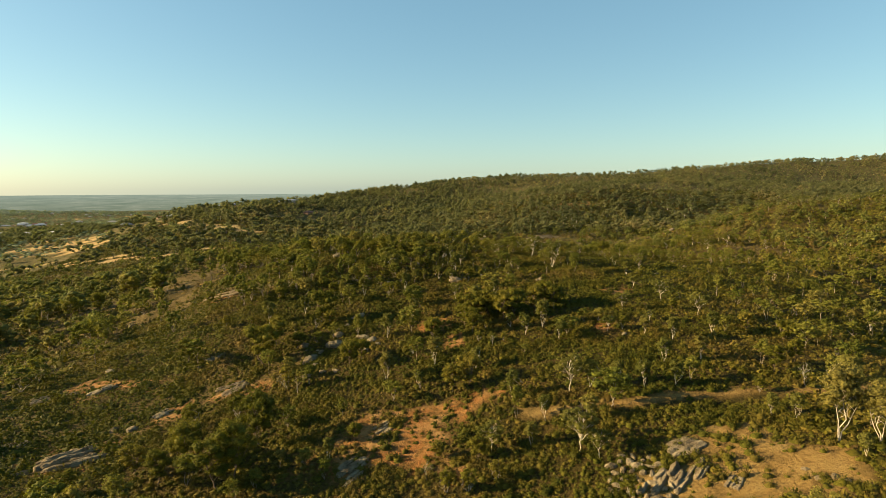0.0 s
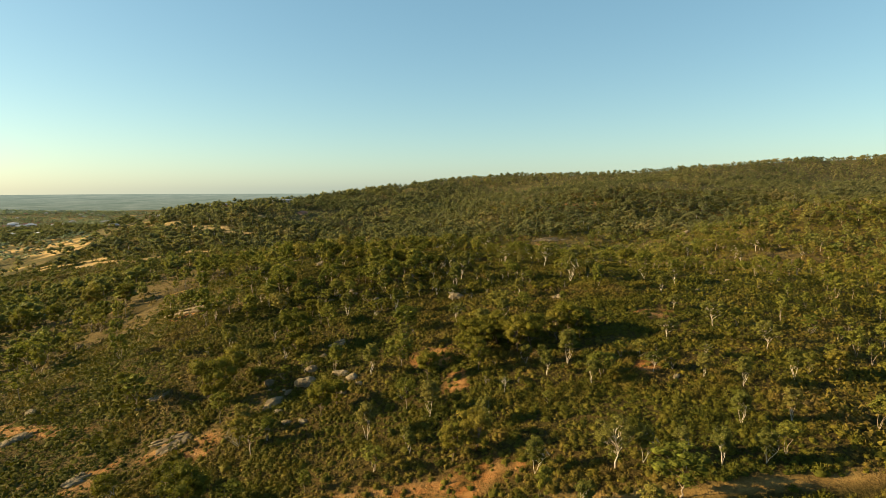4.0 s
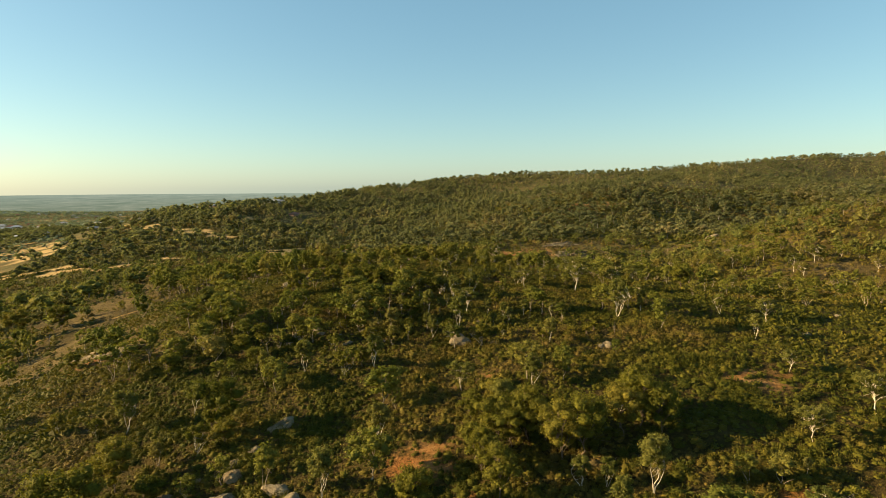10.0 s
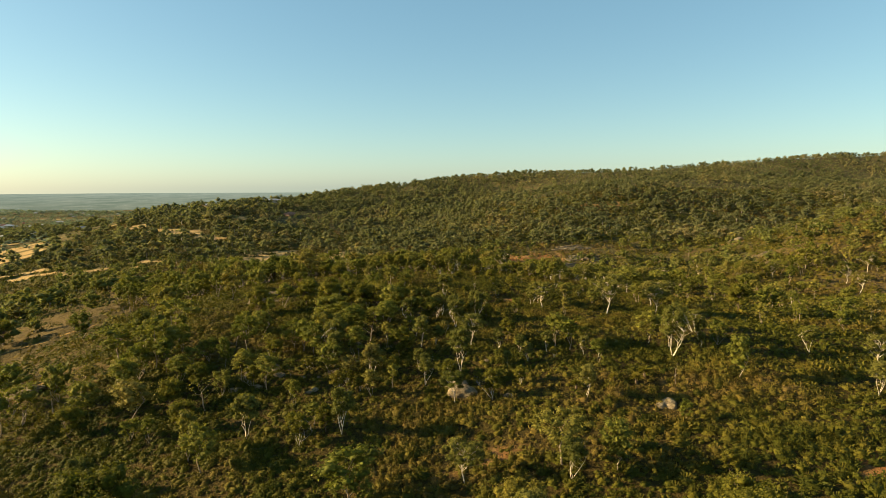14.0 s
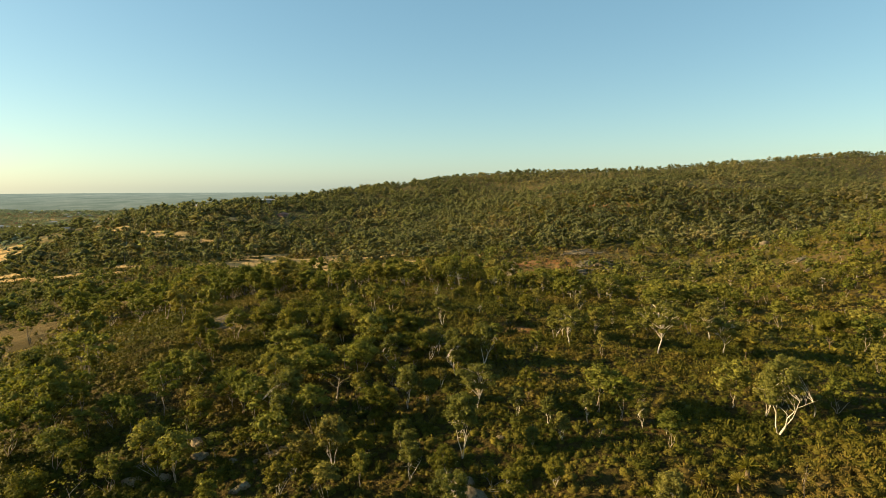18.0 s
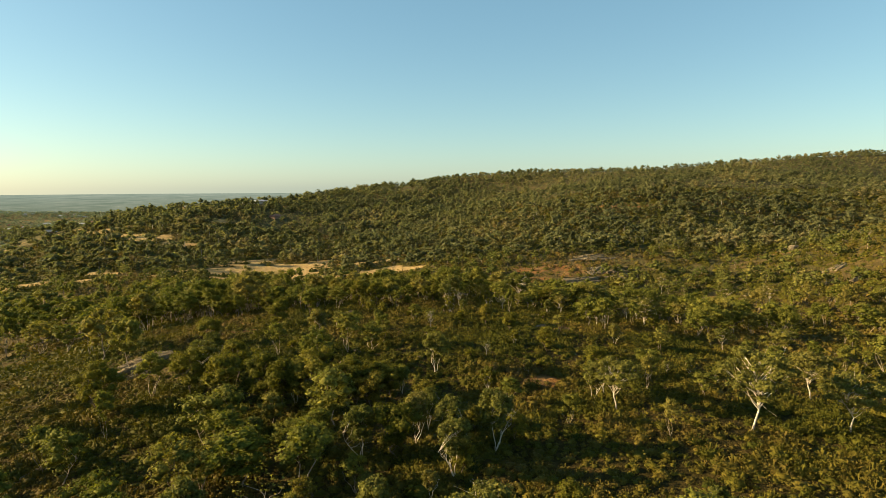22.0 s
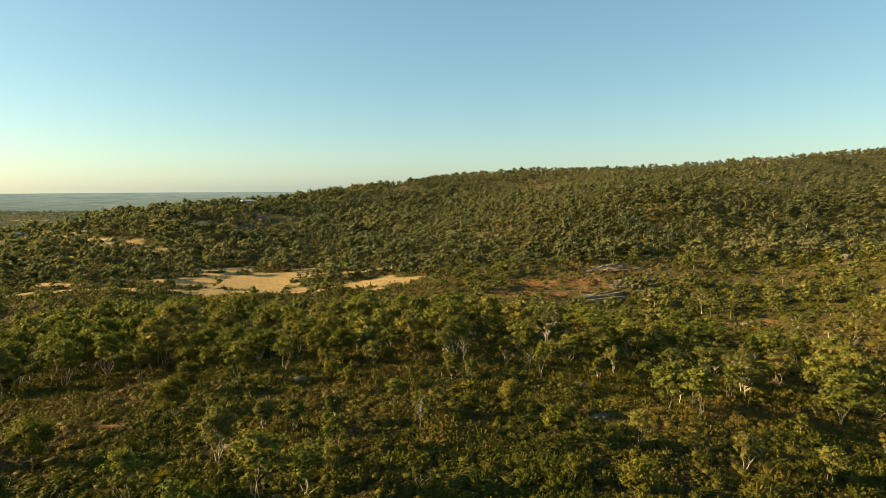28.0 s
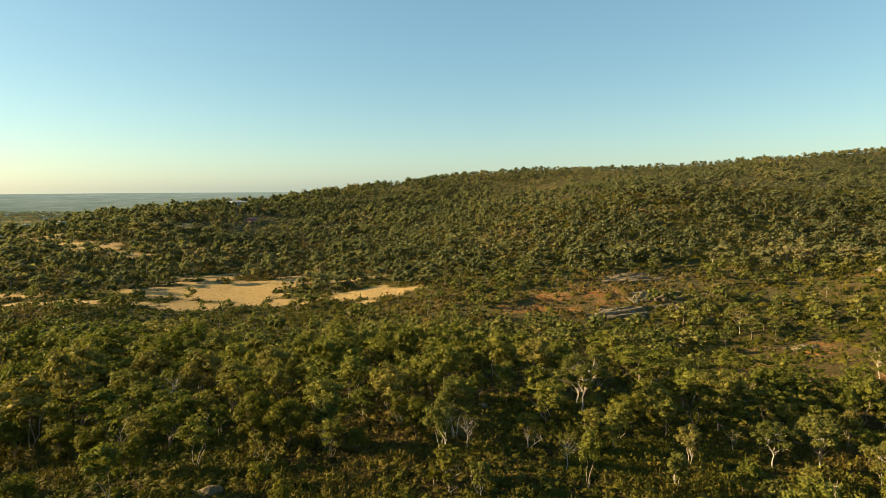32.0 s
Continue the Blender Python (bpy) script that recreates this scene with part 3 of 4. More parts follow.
def wooded(x, y):
    """How thickly trees stand at a place, 0 to 1."""
    w = np.clip(1.9 * (0.6 * grain(x, y, 34, 5) + 0.4 * grain(x, y, 13, 6)) - 0.55, 0.03, 1)
    w = np.where(y > 290, np.clip(w + 0.40 * np.clip((y - 290) / 40, 0, 1), 0, 1), w)
    w = np.where((x < -105) & (y > 235), np.clip(w + 0.35, 0, 1), w)
    w = np.where((y > 400) & (x > -40), np.clip(w + 0.2, 0, 1), w)
    w = w * cleared(x, y)
    for cx, cy, rx, ry, more in GROVES:
        w = w + more * np.exp(-((x - cx) / rx) ** 2 - ((y - cy) / ry) ** 2)
    w = np.where((np.abs(x) < 62) & (y < 290), np.where((y > 198) & (y < 275) & (x < 30), 0.95, 0.45) * w + 0.03, w)
    w = np.where((x > 0) & (x < 70) & (y > 280) & (y < 350), w * 0.6, w)
    return w * (1 - openness(x, y))


def planted(name, protos, x, y, tall, which, tones, rng, materials, label, category, sunk=0.0):
    """Many plants as one joined mesh. protos: (verts, faces, material picks)."""
    V, F, K, T, at = [], [], [], [], 0
    z = height(x, y) - 0.05 - sunk * tall
    for p, (verts, faces, picks) in enumerate(protos):
        k = np.where(which == p)[0]
        if not len(k):
            continue
        a = rng.uniform(0, 2 * np.pi, len(k))
        c, s, h = np.cos(a)[:, None], np.sin(a)[:, None], tall[k][:, None]
        wide = h * rng.uniform(0.72, 1.28, size=h.shape)
        long = wide * rng.uniform(0.75, 1.45, size=h.shape)
        vx = verts[None, :, 0] * c * long - verts[None, :, 1] * s * wide + x[k][:, None]
        vy = verts[None, :, 0] * s * long + verts[None, :, 1] * c * wide + y[k][:, None]
        vz = verts[None, :, 2] * h + z[k][:, None]
        V.append(np.stack([vx, vy, vz], -1).reshape(-1, 3))
        F.append((faces[None] + (np.arange(len(k)) * len(verts))[:, None, None] + at).reshape(-1, 3))
        K.append(np.tile(picks, len(k)))
        T.append(np.repeat(tones[k], len(verts)))
        at += len(k) * len(verts)
    ob = new(name, mesh_of(name, np.concatenate(V), np.concatenate(F), materials, np.concatenate(K), np.concatenate(T)))
    return tagged(ob, label, category, kind="stuff")


def proto(habit, seed, leaves, leaf, sides, skyward=0.1, share=1.0):
    t, l, c = grow(habit, seed, leaves, leaf, sides, False, skyward, share, 0.62)
    wood = joined([t, l])
    v, f = joined([(wood[0], halved(wood[1])), c])
    return v, f, np.r_[np.zeros(2 * len(wood[1]), int), np.ones(len(c[1]), int)]


def bushy(seed, lumps, sprays, trunk=False, spray=0.08, heart=0.62):
    """A far tree one metre tall: an uneven crown of small overlapping leaf clumps, reaching low."""
    rng = np.random.RandomState(seed)
    a = np.arange(lumps) * 2.4 + rng.uniform(0, 6)
    q = 0.25 * np.sqrt((np.arange(lumps) + 0.2) / lumps) * rng.uniform(0.7, 1.2, lumps)
    c = np.column_stack([q * np.cos(a), q * np.sin(a), rng.uniform(0.28, 0.74, lumps) - 0.4 * q])
    c[0] = (rng.uniform(-0.05, 0.05), rng.uniform(-0.05, 0.05), 0.74)
    girth = rng.uniform(0.13, 0.22, lumps)
    body = hearts(c, girth * heart, 0.9, rng, False)
    k = rng.randint(0, lumps, sprays)
    d = unit(rng.normal(size=(sprays, 3)) + np.array([0, 0, 0.45]))
    v, f = joined([body, shards(c[k] + d * girth[k][:, None] * np.array([1, 1, 0.85]) * rng.uniform(0.40, 1.20, size=(sprays, 1)), unit(d * 0.35 + np.array([0, 0, 0.12]) + rng.normal(size=d.shape) * 0.8), rng.uniform(0.7, 1.5, sprays) * spray, rng)])
    v = v * np.array([1.25, 1.25, 1.0])
    if not trunk:
        return v, f, np.ones(len(f), int)
    w, wf = tube(np.array([[0, 0, -0.03], [0.01, 0.01, 0.3], [0.04, 0, 0.6]]), [0.025, 0.02, 0.01], 3)
    wf = halved(wf)
    v, f = joined([(w, wf), (v, f)])
    return v, f, np.r_[np.zeros(len(wf), int), np.ones(len(f) - len(wf), int)]


ROUND_TREES_A = (
    (4.4, 97.4, 4.3), (-41.1, 98.2, 10.4), (-75.0, 100.0, 3.3), (-69.2, 100.5, 4.5), (-39.3, 101.4, 10.7), (-53.4, 101.8, 6.7), (-60.8, 106.9, 6.3), (-50.7, 107.3, 9.2),
    (-18.6, 108.7, 3.7), (62.2, 111.9, 5.2), (-38.3, 113.0, 11.1), (68.2, 115.7, 4.8), (0.1, 122.2, 6.0), (3.7, 123.4, 7.3), (73.8, 128.9, 5.5), (68.3, 135.3, 4.9),
    (-25.0, 142.1, 7.0), (-22.8, 145.8, 5.7), (57.1, 151.0, 2.8), (-51.2, 155.7, 11.5), (3.9, 155.9, 6.2), (14.1, 156.4, 8.1), (16.9, 156.5, 8.5), (2.8, 159.1, 5.2),
    (-42.4, 159.5, 5.2), (7.9, 160.2, 6.3), (27.0, 163.5, 5.4), (-49.9, 164.4, 8.4), (30.0, 164.7, 4.2), (-76.3, 165.0, 7.3), (6.4, 168.6, 5.8), (-35.7, 170.5, 4.5),
)
ROUND_TREES_B = (
    (-38.1, 174.4, 10.1), (29.5, 175.4, 2.7), (-17.6, 193.3, 3.9), (-39.9, 198.4, 5.1), (-59.4, 201.9, 5.3), (-45.3, 205.6, 5.4), (-46.4, 209.1, 2.3), (-42.7, 210.4, 5.1),
    (-9.4, 216.7, 5.7), (-90.5, 218.1, 4.5), (-7.9, 219.4, 3.7), (-32.9, 220.4, 4.1), (45.0, 236.0, 4.6), (7.1, 238.3, 3.3), (2.7, 241.2, 3.0), (62.7, 243.8, 6.9),
    (-21.3, 249.1, 6.8), (-45.5, 250.9, 7.4), (-12.3, 251.0, 4.6), (-9.5, 252.8, 5.0), (-27.1, 253.7, 2.7), (-11.8, 255.0, 4.5), (20.4, 258.7, 4.7), (15.4, 271.2, 4.0),
    (-198.1, 272.1, 9.9), (-182.4, 277.0, 12.3), (-43.6, 281.0, 5.7), (10.7, 284.6, 3.9), (-177.3, 289.4, 10.5), (-34.9, 292.7, 5.7), (1.7, 293.0, 2.7), (-167.7, 303.0, 13.0),
)
ROUND_TREES_C = (
    (-37.5, 303.1, 5.0), (-15.1, 304.7, 2.9), (45.0, 308.1, 3.7), (-18.7, 309.2, 2.8), (-156.7, 311.0, 11.0), (-33.0, 313.1, 4.3), (-77.0, 318.7, 6.1), (-10.9, 318.9, 2.9),
    (-18.8, 319.3, 5.8), (-41.2, 319.4, 4.4), (-55.7, 319.5, 4.9), (-22.8, 320.8, 6.2), (-45.9, 321.2, 5.2), (-4.4, 323.1, 5.0), (-58.7, 328.4, 5.3), (23.7, 332.4, 5.2),
    (27.7, 334.4, 4.4), (23.0, 339.4, 3.8), (-50.9, 341.7, 4.8), (0.1, 352.1, 6.9), (-11.3, 353.5, 6.4), (-35.7, 435.8, 8.7),
)
PALE_TREES_A = (
    (23.7, 91.5, 5.0), (21.1, 94.1, 7.6), (6.9, 99.0, 5.4), (23.1, 112.9, 7.4), (37.5, 140.2, 4.0), (49.1, 144.6, 2.9),
    (61.4, 145.7, 6.0), (45.3, 154.8, 4.9), (57.7, 161.3, 6.2), (54.6, 176.7, 3.7), (65.1, 204.2, 5.4), (3.2, 219.1, 6.2), (44.4, 222.1, 4.2),
    (-57.7, 232.1, 5.2), (43.1, 239.4, 6.6), (32.8, 239.7, 9.0), (20.1, 246.8, 6.6), (46.2, 251.9, 6.4), (20.0, 252.7, 4.5), (31.1, 260.7, 2.2), (-36.9, 261.6, 5.6),
    (90.1, 272.1, 4.6), (50.6, 286.6, 4.4), (62.4, 287.5, 5.3), (31.1, 303.3, 4.4), (30.4, 309.9, 3.2), (44.0, 310.8, 5.4), (44.7, 314.1, 7.0), (43.9, 324.6, 6.4),
)
PALE_TREES_B = (
    (38.2, 324.7, 5.4), (48.3, 331.9, 5.9), (18.0, 337.1, 9.0), (18.2, 341.6, 6.6), (42.5, 351.1, 7.3), (41.1, 355.4, 8.1), (92.7, 379.0, 6.5), (103.7, 385.1, 6.7),
    (113.5, 389.8, 7.8), (98.4, 390.8, 8.7), (100.3, 461.6, 9.9), (142.8, 330.0, 8.2), (137.5, 315.0, 7.4), (161.0, 346.0, 8.4), (128.0, 352.0, 7.0), (168.0, 316.0, 7.6),
)
SLENDER_TREES_A = (
    (61.3, 82.1, 9.5), (57.4, 85.1, 11.7), (35.9, 210.1, 9.2), (57.5, 79.7, 3.7), (55.9, 93.2, 4.6), (65.2, 95.0, 9.1), (52.9, 95.2, 4.2), (13.7, 98.2, 4.5), (-22.5, 103.4, 4.6), (17.2, 105.3, 5.2), (42.4, 109.4, 4.9),
    (36.7, 109.9, 5.4), (32.1, 112.5, 5.0), (27.1, 113.2, 5.6), (12.0, 115.0, 5.7), (50.9, 118.6, 5.3), (43.7, 119.1, 5.3), (49.9, 131.4, 5.2), (-14.9, 132.2, 6.8),
    (59.5, 133.1, 5.5), (-3.9, 135.1, 6.7), (45.0, 135.9, 4.7), (25.7, 138.1, 4.8), (18.4, 144.1, 5.0), (23.1, 147.9, 7.3), (40.6, 148.0, 2.0), (106.2, 148.4, 8.8),
    (18.2, 149.6, 4.2), (15.3, 150.4, 4.3), (-17.2, 155.1, 6.9), (9.6, 163.9, 6.4), (7.0, 164.7, 7.3), (23.9, 165.0, 4.2), (-11.1, 166.4, 6.1), (-45.8, 169.0, 4.2),
)
SLENDER_TREES_B = (
    (12.8, 175.7, 5.2), (-57.1, 180.9, 8.1), (-46.6, 184.3, 6.2), (-15.1, 191.6, 6.6), (57.4, 193.1, 4.9), (-29.0, 194.0, 6.7), (18.7, 194.8, 5.0), (-4.4, 206.0, 4.5),
    (-13.2, 208.9, 6.2), (-4.7, 209.0, 4.2), (8.8, 209.3, 2.9), (1.2, 209.5, 7.6), (12.3, 210.3, 3.3), (58.7, 211.1, 4.7), (24.2, 211.2, 2.0), (22.1, 213.0, 3.4),
    (42.1, 213.9, 2.8), (11.4, 214.3, 3.5), (36.9, 214.5, 5.5), (16.1, 214.5, 3.8), (-20.8, 215.9, 5.9), (8.0, 217.1, 4.2), (43.1, 217.2, 4.0), (-60.7, 217.7, 5.2),
    (-21.3, 219.2, 7.4), (21.5, 222.3, 3.5), (-21.5, 222.6, 6.1), (-1.6, 227.5, 2.9), (-7.3, 228.1, 3.0), (-60.3, 232.2, 8.1), (-63.7, 232.8, 9.4), (-20.8, 238.1, 3.8),
)
SLENDER_TREES_C = (
    (18.0, 250.4, 5.3), (-20.1, 251.3, 5.4), (-6.5, 254.6, 3.9), (36.0, 255.6, 2.8), (11.0, 259.5, 2.5), (34.1, 260.2, 2.5), (-37.5, 267.5, 5.6), (-23.5, 279.1, 6.0),
    (28.6, 280.1, 4.1), (-199.3, 283.8, 9.8), (-17.9, 286.3, 4.0), (-21.5, 286.8, 4.0), (-14.1, 289.0, 3.7), (2.4, 308.5, 3.7), (22.1, 312.5, 3.9), (26.3, 319.8, 5.1),
    (-14.7, 320.2, 5.8), (48.2, 320.3, 5.6), (17.7, 364.1, 4.8),
)
LOW_TREES = (
    (25.5, 80.9, 3.2), (2.7, 89.5, 4.0), (-0.9, 90.3, 3.7), (7.3, 90.8, 3.8), (55.7, 104.5, 2.6), (-56.8, 123.7, 5.7), (-47.6, 126.1, 5.2), (-39.0, 136.4, 5.4),
    (41.3, 140.6, 3.4), (12.7, 141.9, 2.1), (6.7, 143.1, 2.8), (-26.9, 151.8, 3.2), (9.1, 152.1, 2.0), (-39.9, 170.0, 4.9), (-63.0, 181.7, 3.4), (-71.8, 184.4, 4.0),
    (-20.7, 190.2, 4.8), (4.1, 204.3, 2.4), (-18.0, 204.3, 3.8), (-14.6, 204.8, 2.0), (7.1, 205.2, 2.0), (-25.9, 206.3, 3.0), (-17.3, 208.1, 2.5), (-33.4, 210.2, 3.9),
    (16.6, 210.9, 2.0), (-25.2, 214.6, 2.8), (-12.7, 226.6, 3.3), (-30.2, 251.9, 2.0), (-29.2, 263.4, 3.6), (10.6, 274.7, 2.7), (-0.6, 309.2, 2.0),
)
BARE_TREES = (
    (-4.2, 94.4, 3.3), (64.0, 104.8, 4.3), (9.6, 138.2, 3.7), (-61.1, 235.6, 3.5), (5.6, 266.7, 2.8), (-4.0, 287.5, 4.0), (31.6, 300.4, 2.7), (11.7, 315.5, 4.1),
    (1.5, 319.8, 4.4), (35.4, 328.8, 3.3), (-39.9, 336.3, 6.3), (66.5, 353.4, 4.4), (13.3, 365.1, 3.7),
)
GROVE_TREES = (
    (5.5, 162.2, 6.5), (7.7, 162.8, 6.8), (10.2, 161.4, 7.6), (12.2, 159.8, 6.1), (23.0, 159.5, 7.2), (25.6, 160.9, 7.6), (28.0, 159.3, 6.8), (25.6, 164.5, 6.5),
    (-29.6, 251.5, 6.5), (-23.9, 250.4, 7.2), (-17.6, 249.1, 6.8), (-12.8, 250.7, 6.5), (-7.7, 252.0, 5.3), (-30.3, 258.2, 6.1), (-18.5, 256.2, 6.5), (-35.0, 254.0, 6.8),
)
PLACED = ((0, ROUND_TREES_A + ROUND_TREES_B + ROUND_TREES_C + GROVE_TREES), (1, PALE_TREES_A + PALE_TREES_B), (2, SLENDER_TREES_A + SLENDER_TREES_B + SLENDER_TREES_C), (3, LOW_TREES), (4, BARE_TREES))
rng = np.random.RandomState(11)
marks = []
for sort, rows in PLACED:
    for x, y, h in rows:
        tree(sort, int(rng.randint(VARIANTS)), x, y, h, float(rng.uniform(0, 360)))
        marks.append((x, y, h))
marks = np.array(marks)
tx, ty = scatter(rng, -150, 185, 62, 400, 4.9)
keep = rng.rand(len(tx)) < wooded(tx, ty)
tx, ty = tx[keep], ty[keep]
clear = np.array([np.min(np.hypot(marks[:, 0] - x, marks[:, 1] - y) - 0.35 * marks[:, 2]) for x, y in zip(tx, ty)])
tx, ty = tx[clear > 1.2], ty[clear > 1.2]
mix_of = np.array([0.24, 0.08, 0.34, 0.31, 0.03])
sorts = rng.choice(5, len(tx), p=mix_of)
sorts = np.where((ty > 285) & (rng.rand(len(tx)) < 0.3), 3, sorts)
tall = np.array([5.4, 6.0, 5.6, 4.0, 4.4])[sorts] * rng.uniform(0.6, 1.25, len(tx)) * np.where(ty > 300, 1.25, 1.0) * np.where(tx < -52, 1.35, 1.0)
corridor = np.abs(tx) + np.where(ty > 330, ty - 330, 0) * 1.5
order = np.argsort(corridor + rng.uniform(0, 10, len(tx)))
near, rest = order[:40], order[40:]
for k in near:
    tree(int(sorts[k]), int(rng.randint(VARIANTS)), float(tx[k]), float(ty[k]), float(tall[k]), float(rng.uniform(0, 360)))
wood_mats = [bark_tan, leaf_wood]
close = (np.abs(tx[rest]) < 62) | ((ty[rest] > 310) & (np.abs(tx[rest]) < 85))
tall[rest] *= np.where(close, 1.04, np.where(tx[rest] > 0, 0.98, 1.2))
for name, few, leaves, leaf, label in (("near_woodland", close, 60, 0.042, "low gum trees and tall scrub scattered on the spur"),
                                       ("side_woodland", ~close & (rng.rand(len(rest)) < 0.62), 36, 0.046, "open gum woodland on the flanks of the spur")):
    wood_protos = [proto(h, 900 + i, leaves, leaf, 4) for i, h in enumerate(("round", "round", "spreading", "slender", "stemmed", "stemmed", "bare"))]
    k = rest[few]
    which = np.array([0, 2, 3, 4, 6])[sorts[k]]
    which = np.where(((which == 0) | (which == 4)) & (rng.rand(len(k)) < 0.5), which + 1, which)
    planted(name, wood_protos, tx[k], ty[k], tall[k], which, rng.rand(len(k)), rng, wood_mats, label, "woodland")

HILL_HOUSES = ((-281, 972), (-268, 985), (-330, 930), (-345, 938), (-360, 925), (-372, 940), (-211, 872), (-420, 880), (-445, 900), (-400, 845), (-470, 850))
# middle distance: valley and lower hillside
mid_protos = [bushy(940 + i, 9, 230, i < 2, 0.062) for i in range(4)] + [proto("spreading", 946, 12, 0.065, 4, 0.2, 0.8)] + [bushy(950 + i, 13, 420, True, 0.046) for i in range(3)]
mx, my = scatter(rng, -520, 620, 40, 760, 8.6)
inside = (mx > -150) & (mx < 185) & (my < 400)
view = np.abs(mx) < 40 + 0.80 * my
keep = ~inside & view & (rng.rand(len(mx)) < np.clip(wooded(mx, my) * 1.15, 0, 1))
mx, my = mx[keep], my[keep]
thin = rng.rand(len(mx)) > 0.42 * np.clip((-mx - 60) / 60, 0, 1)
mx, my = mx[thin], my[thin]
low = my < 540
gully = np.clip((-mx[low] - 70) / 60, 0, 1) * np.clip((450 - my[low]) / 40, 0, 1)
planted("valley_woodland", mid_protos, mx[low], my[low], (3.6 + 5.6 * rng.rand(low.sum()) ** 1.2) * (1.0 + 0.6 * gully), np.where(rng.rand(low.sum()) < gully, rng.randint(5, 8, low.sum()), rng.randint(0, 5, low.sum())), rng.rand(low.sum()), rng, [bark_tan, leaf_valley],
        "dense green gum woodland in the valley and on the lower slopes", "woodland")
slope_x, slope_y = mx[~low], my[~low]

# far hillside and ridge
hill_mats = [bark_grey, leaf_hill_hazed]
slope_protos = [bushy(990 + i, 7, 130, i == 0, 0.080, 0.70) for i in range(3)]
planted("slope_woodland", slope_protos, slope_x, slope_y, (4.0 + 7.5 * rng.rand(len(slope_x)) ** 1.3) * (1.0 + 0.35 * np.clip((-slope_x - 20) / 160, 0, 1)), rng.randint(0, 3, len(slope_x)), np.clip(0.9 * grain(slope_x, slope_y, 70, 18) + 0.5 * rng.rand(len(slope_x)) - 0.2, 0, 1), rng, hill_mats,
        "gum woodland with gaps on the lower hillside", "woodland")
far_protos = [bushy(970 + i, 5, 50, False, 0.12, 0.74) for i in range(4)]
plain_protos = [(v * np.array([1.9, 1.9, 1.0]), f, p) for v, f, p in (bushy(960 + i, 4, 8, False, 0.2) for i in range(3))]
fx, fy = scatter(rng, -900, 1250, 760, 1420, 7.8)
keep = (np.abs(fx) < 0.82 * fy) & (rng.rand(len(fx)) < np.clip(3.0 * (0.55 * grain(fx, fy, 60, 5) + 0.45 * grain(fx, fy, 25, 6)) - 0.95 + 0.4 * np.clip(-fx / 200, 0, 1) + 0.7 * np.exp(-((fx + 45) / 95) ** 2 - ((fy - 950) / 220) ** 2), 0.32, 1) * cleared(fx, fy) * (1 - openness(fx, fy)))
fx, fy = fx[keep], fy[keep]
far_off = np.all([np.hypot(fx - x, (fy - y + 12) * 0.6) > 11 for x, y in HILL_HOUSES], axis=0)
fx, fy = fx[far_off], fy[far_off]
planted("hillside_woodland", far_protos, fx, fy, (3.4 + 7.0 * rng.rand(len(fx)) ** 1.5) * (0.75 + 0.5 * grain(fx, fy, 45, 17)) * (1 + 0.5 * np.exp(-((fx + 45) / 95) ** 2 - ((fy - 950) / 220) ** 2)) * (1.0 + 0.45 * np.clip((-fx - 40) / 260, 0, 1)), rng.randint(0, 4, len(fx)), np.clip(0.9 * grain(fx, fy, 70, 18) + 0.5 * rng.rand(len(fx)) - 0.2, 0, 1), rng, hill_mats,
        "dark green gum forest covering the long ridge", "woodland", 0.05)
gx2, gy2 = scatter(rng, -2100, -400, 700, 2450, 13.0)
keep = (rng.rand(len(gx2)) < np.clip(2.4 * grain(gx2, gy2, 120, 8) - 0.45, 0.25, 0.95) * (1 - openness(gx2, gy2)) * (1 - 0.80 * np.exp(-((gx2 + 0.71 * gy2) / 150) ** 4) * (gy2 > 900) * (gy2 < 1640))) & (height(gx2, gy2) < -12)
gx2, gy2 = gx2[keep], gy2[keep]
streets = np.exp(-((gx2 + 0.71 * gy2) / 150) ** 4) * (gy2 > 900) * (gy2 < 1640)
planted("plain_woodland", plain_protos, gx2, gy2, rng.uniform(4, 10, len(gx2)) * (1 - 0.45 * streets), rng.randint(0, 3, len(gx2)), rng.rand(len(gx2)), rng, [bark_grey, leaf_plain_hazed],
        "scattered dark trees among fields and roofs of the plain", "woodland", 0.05)


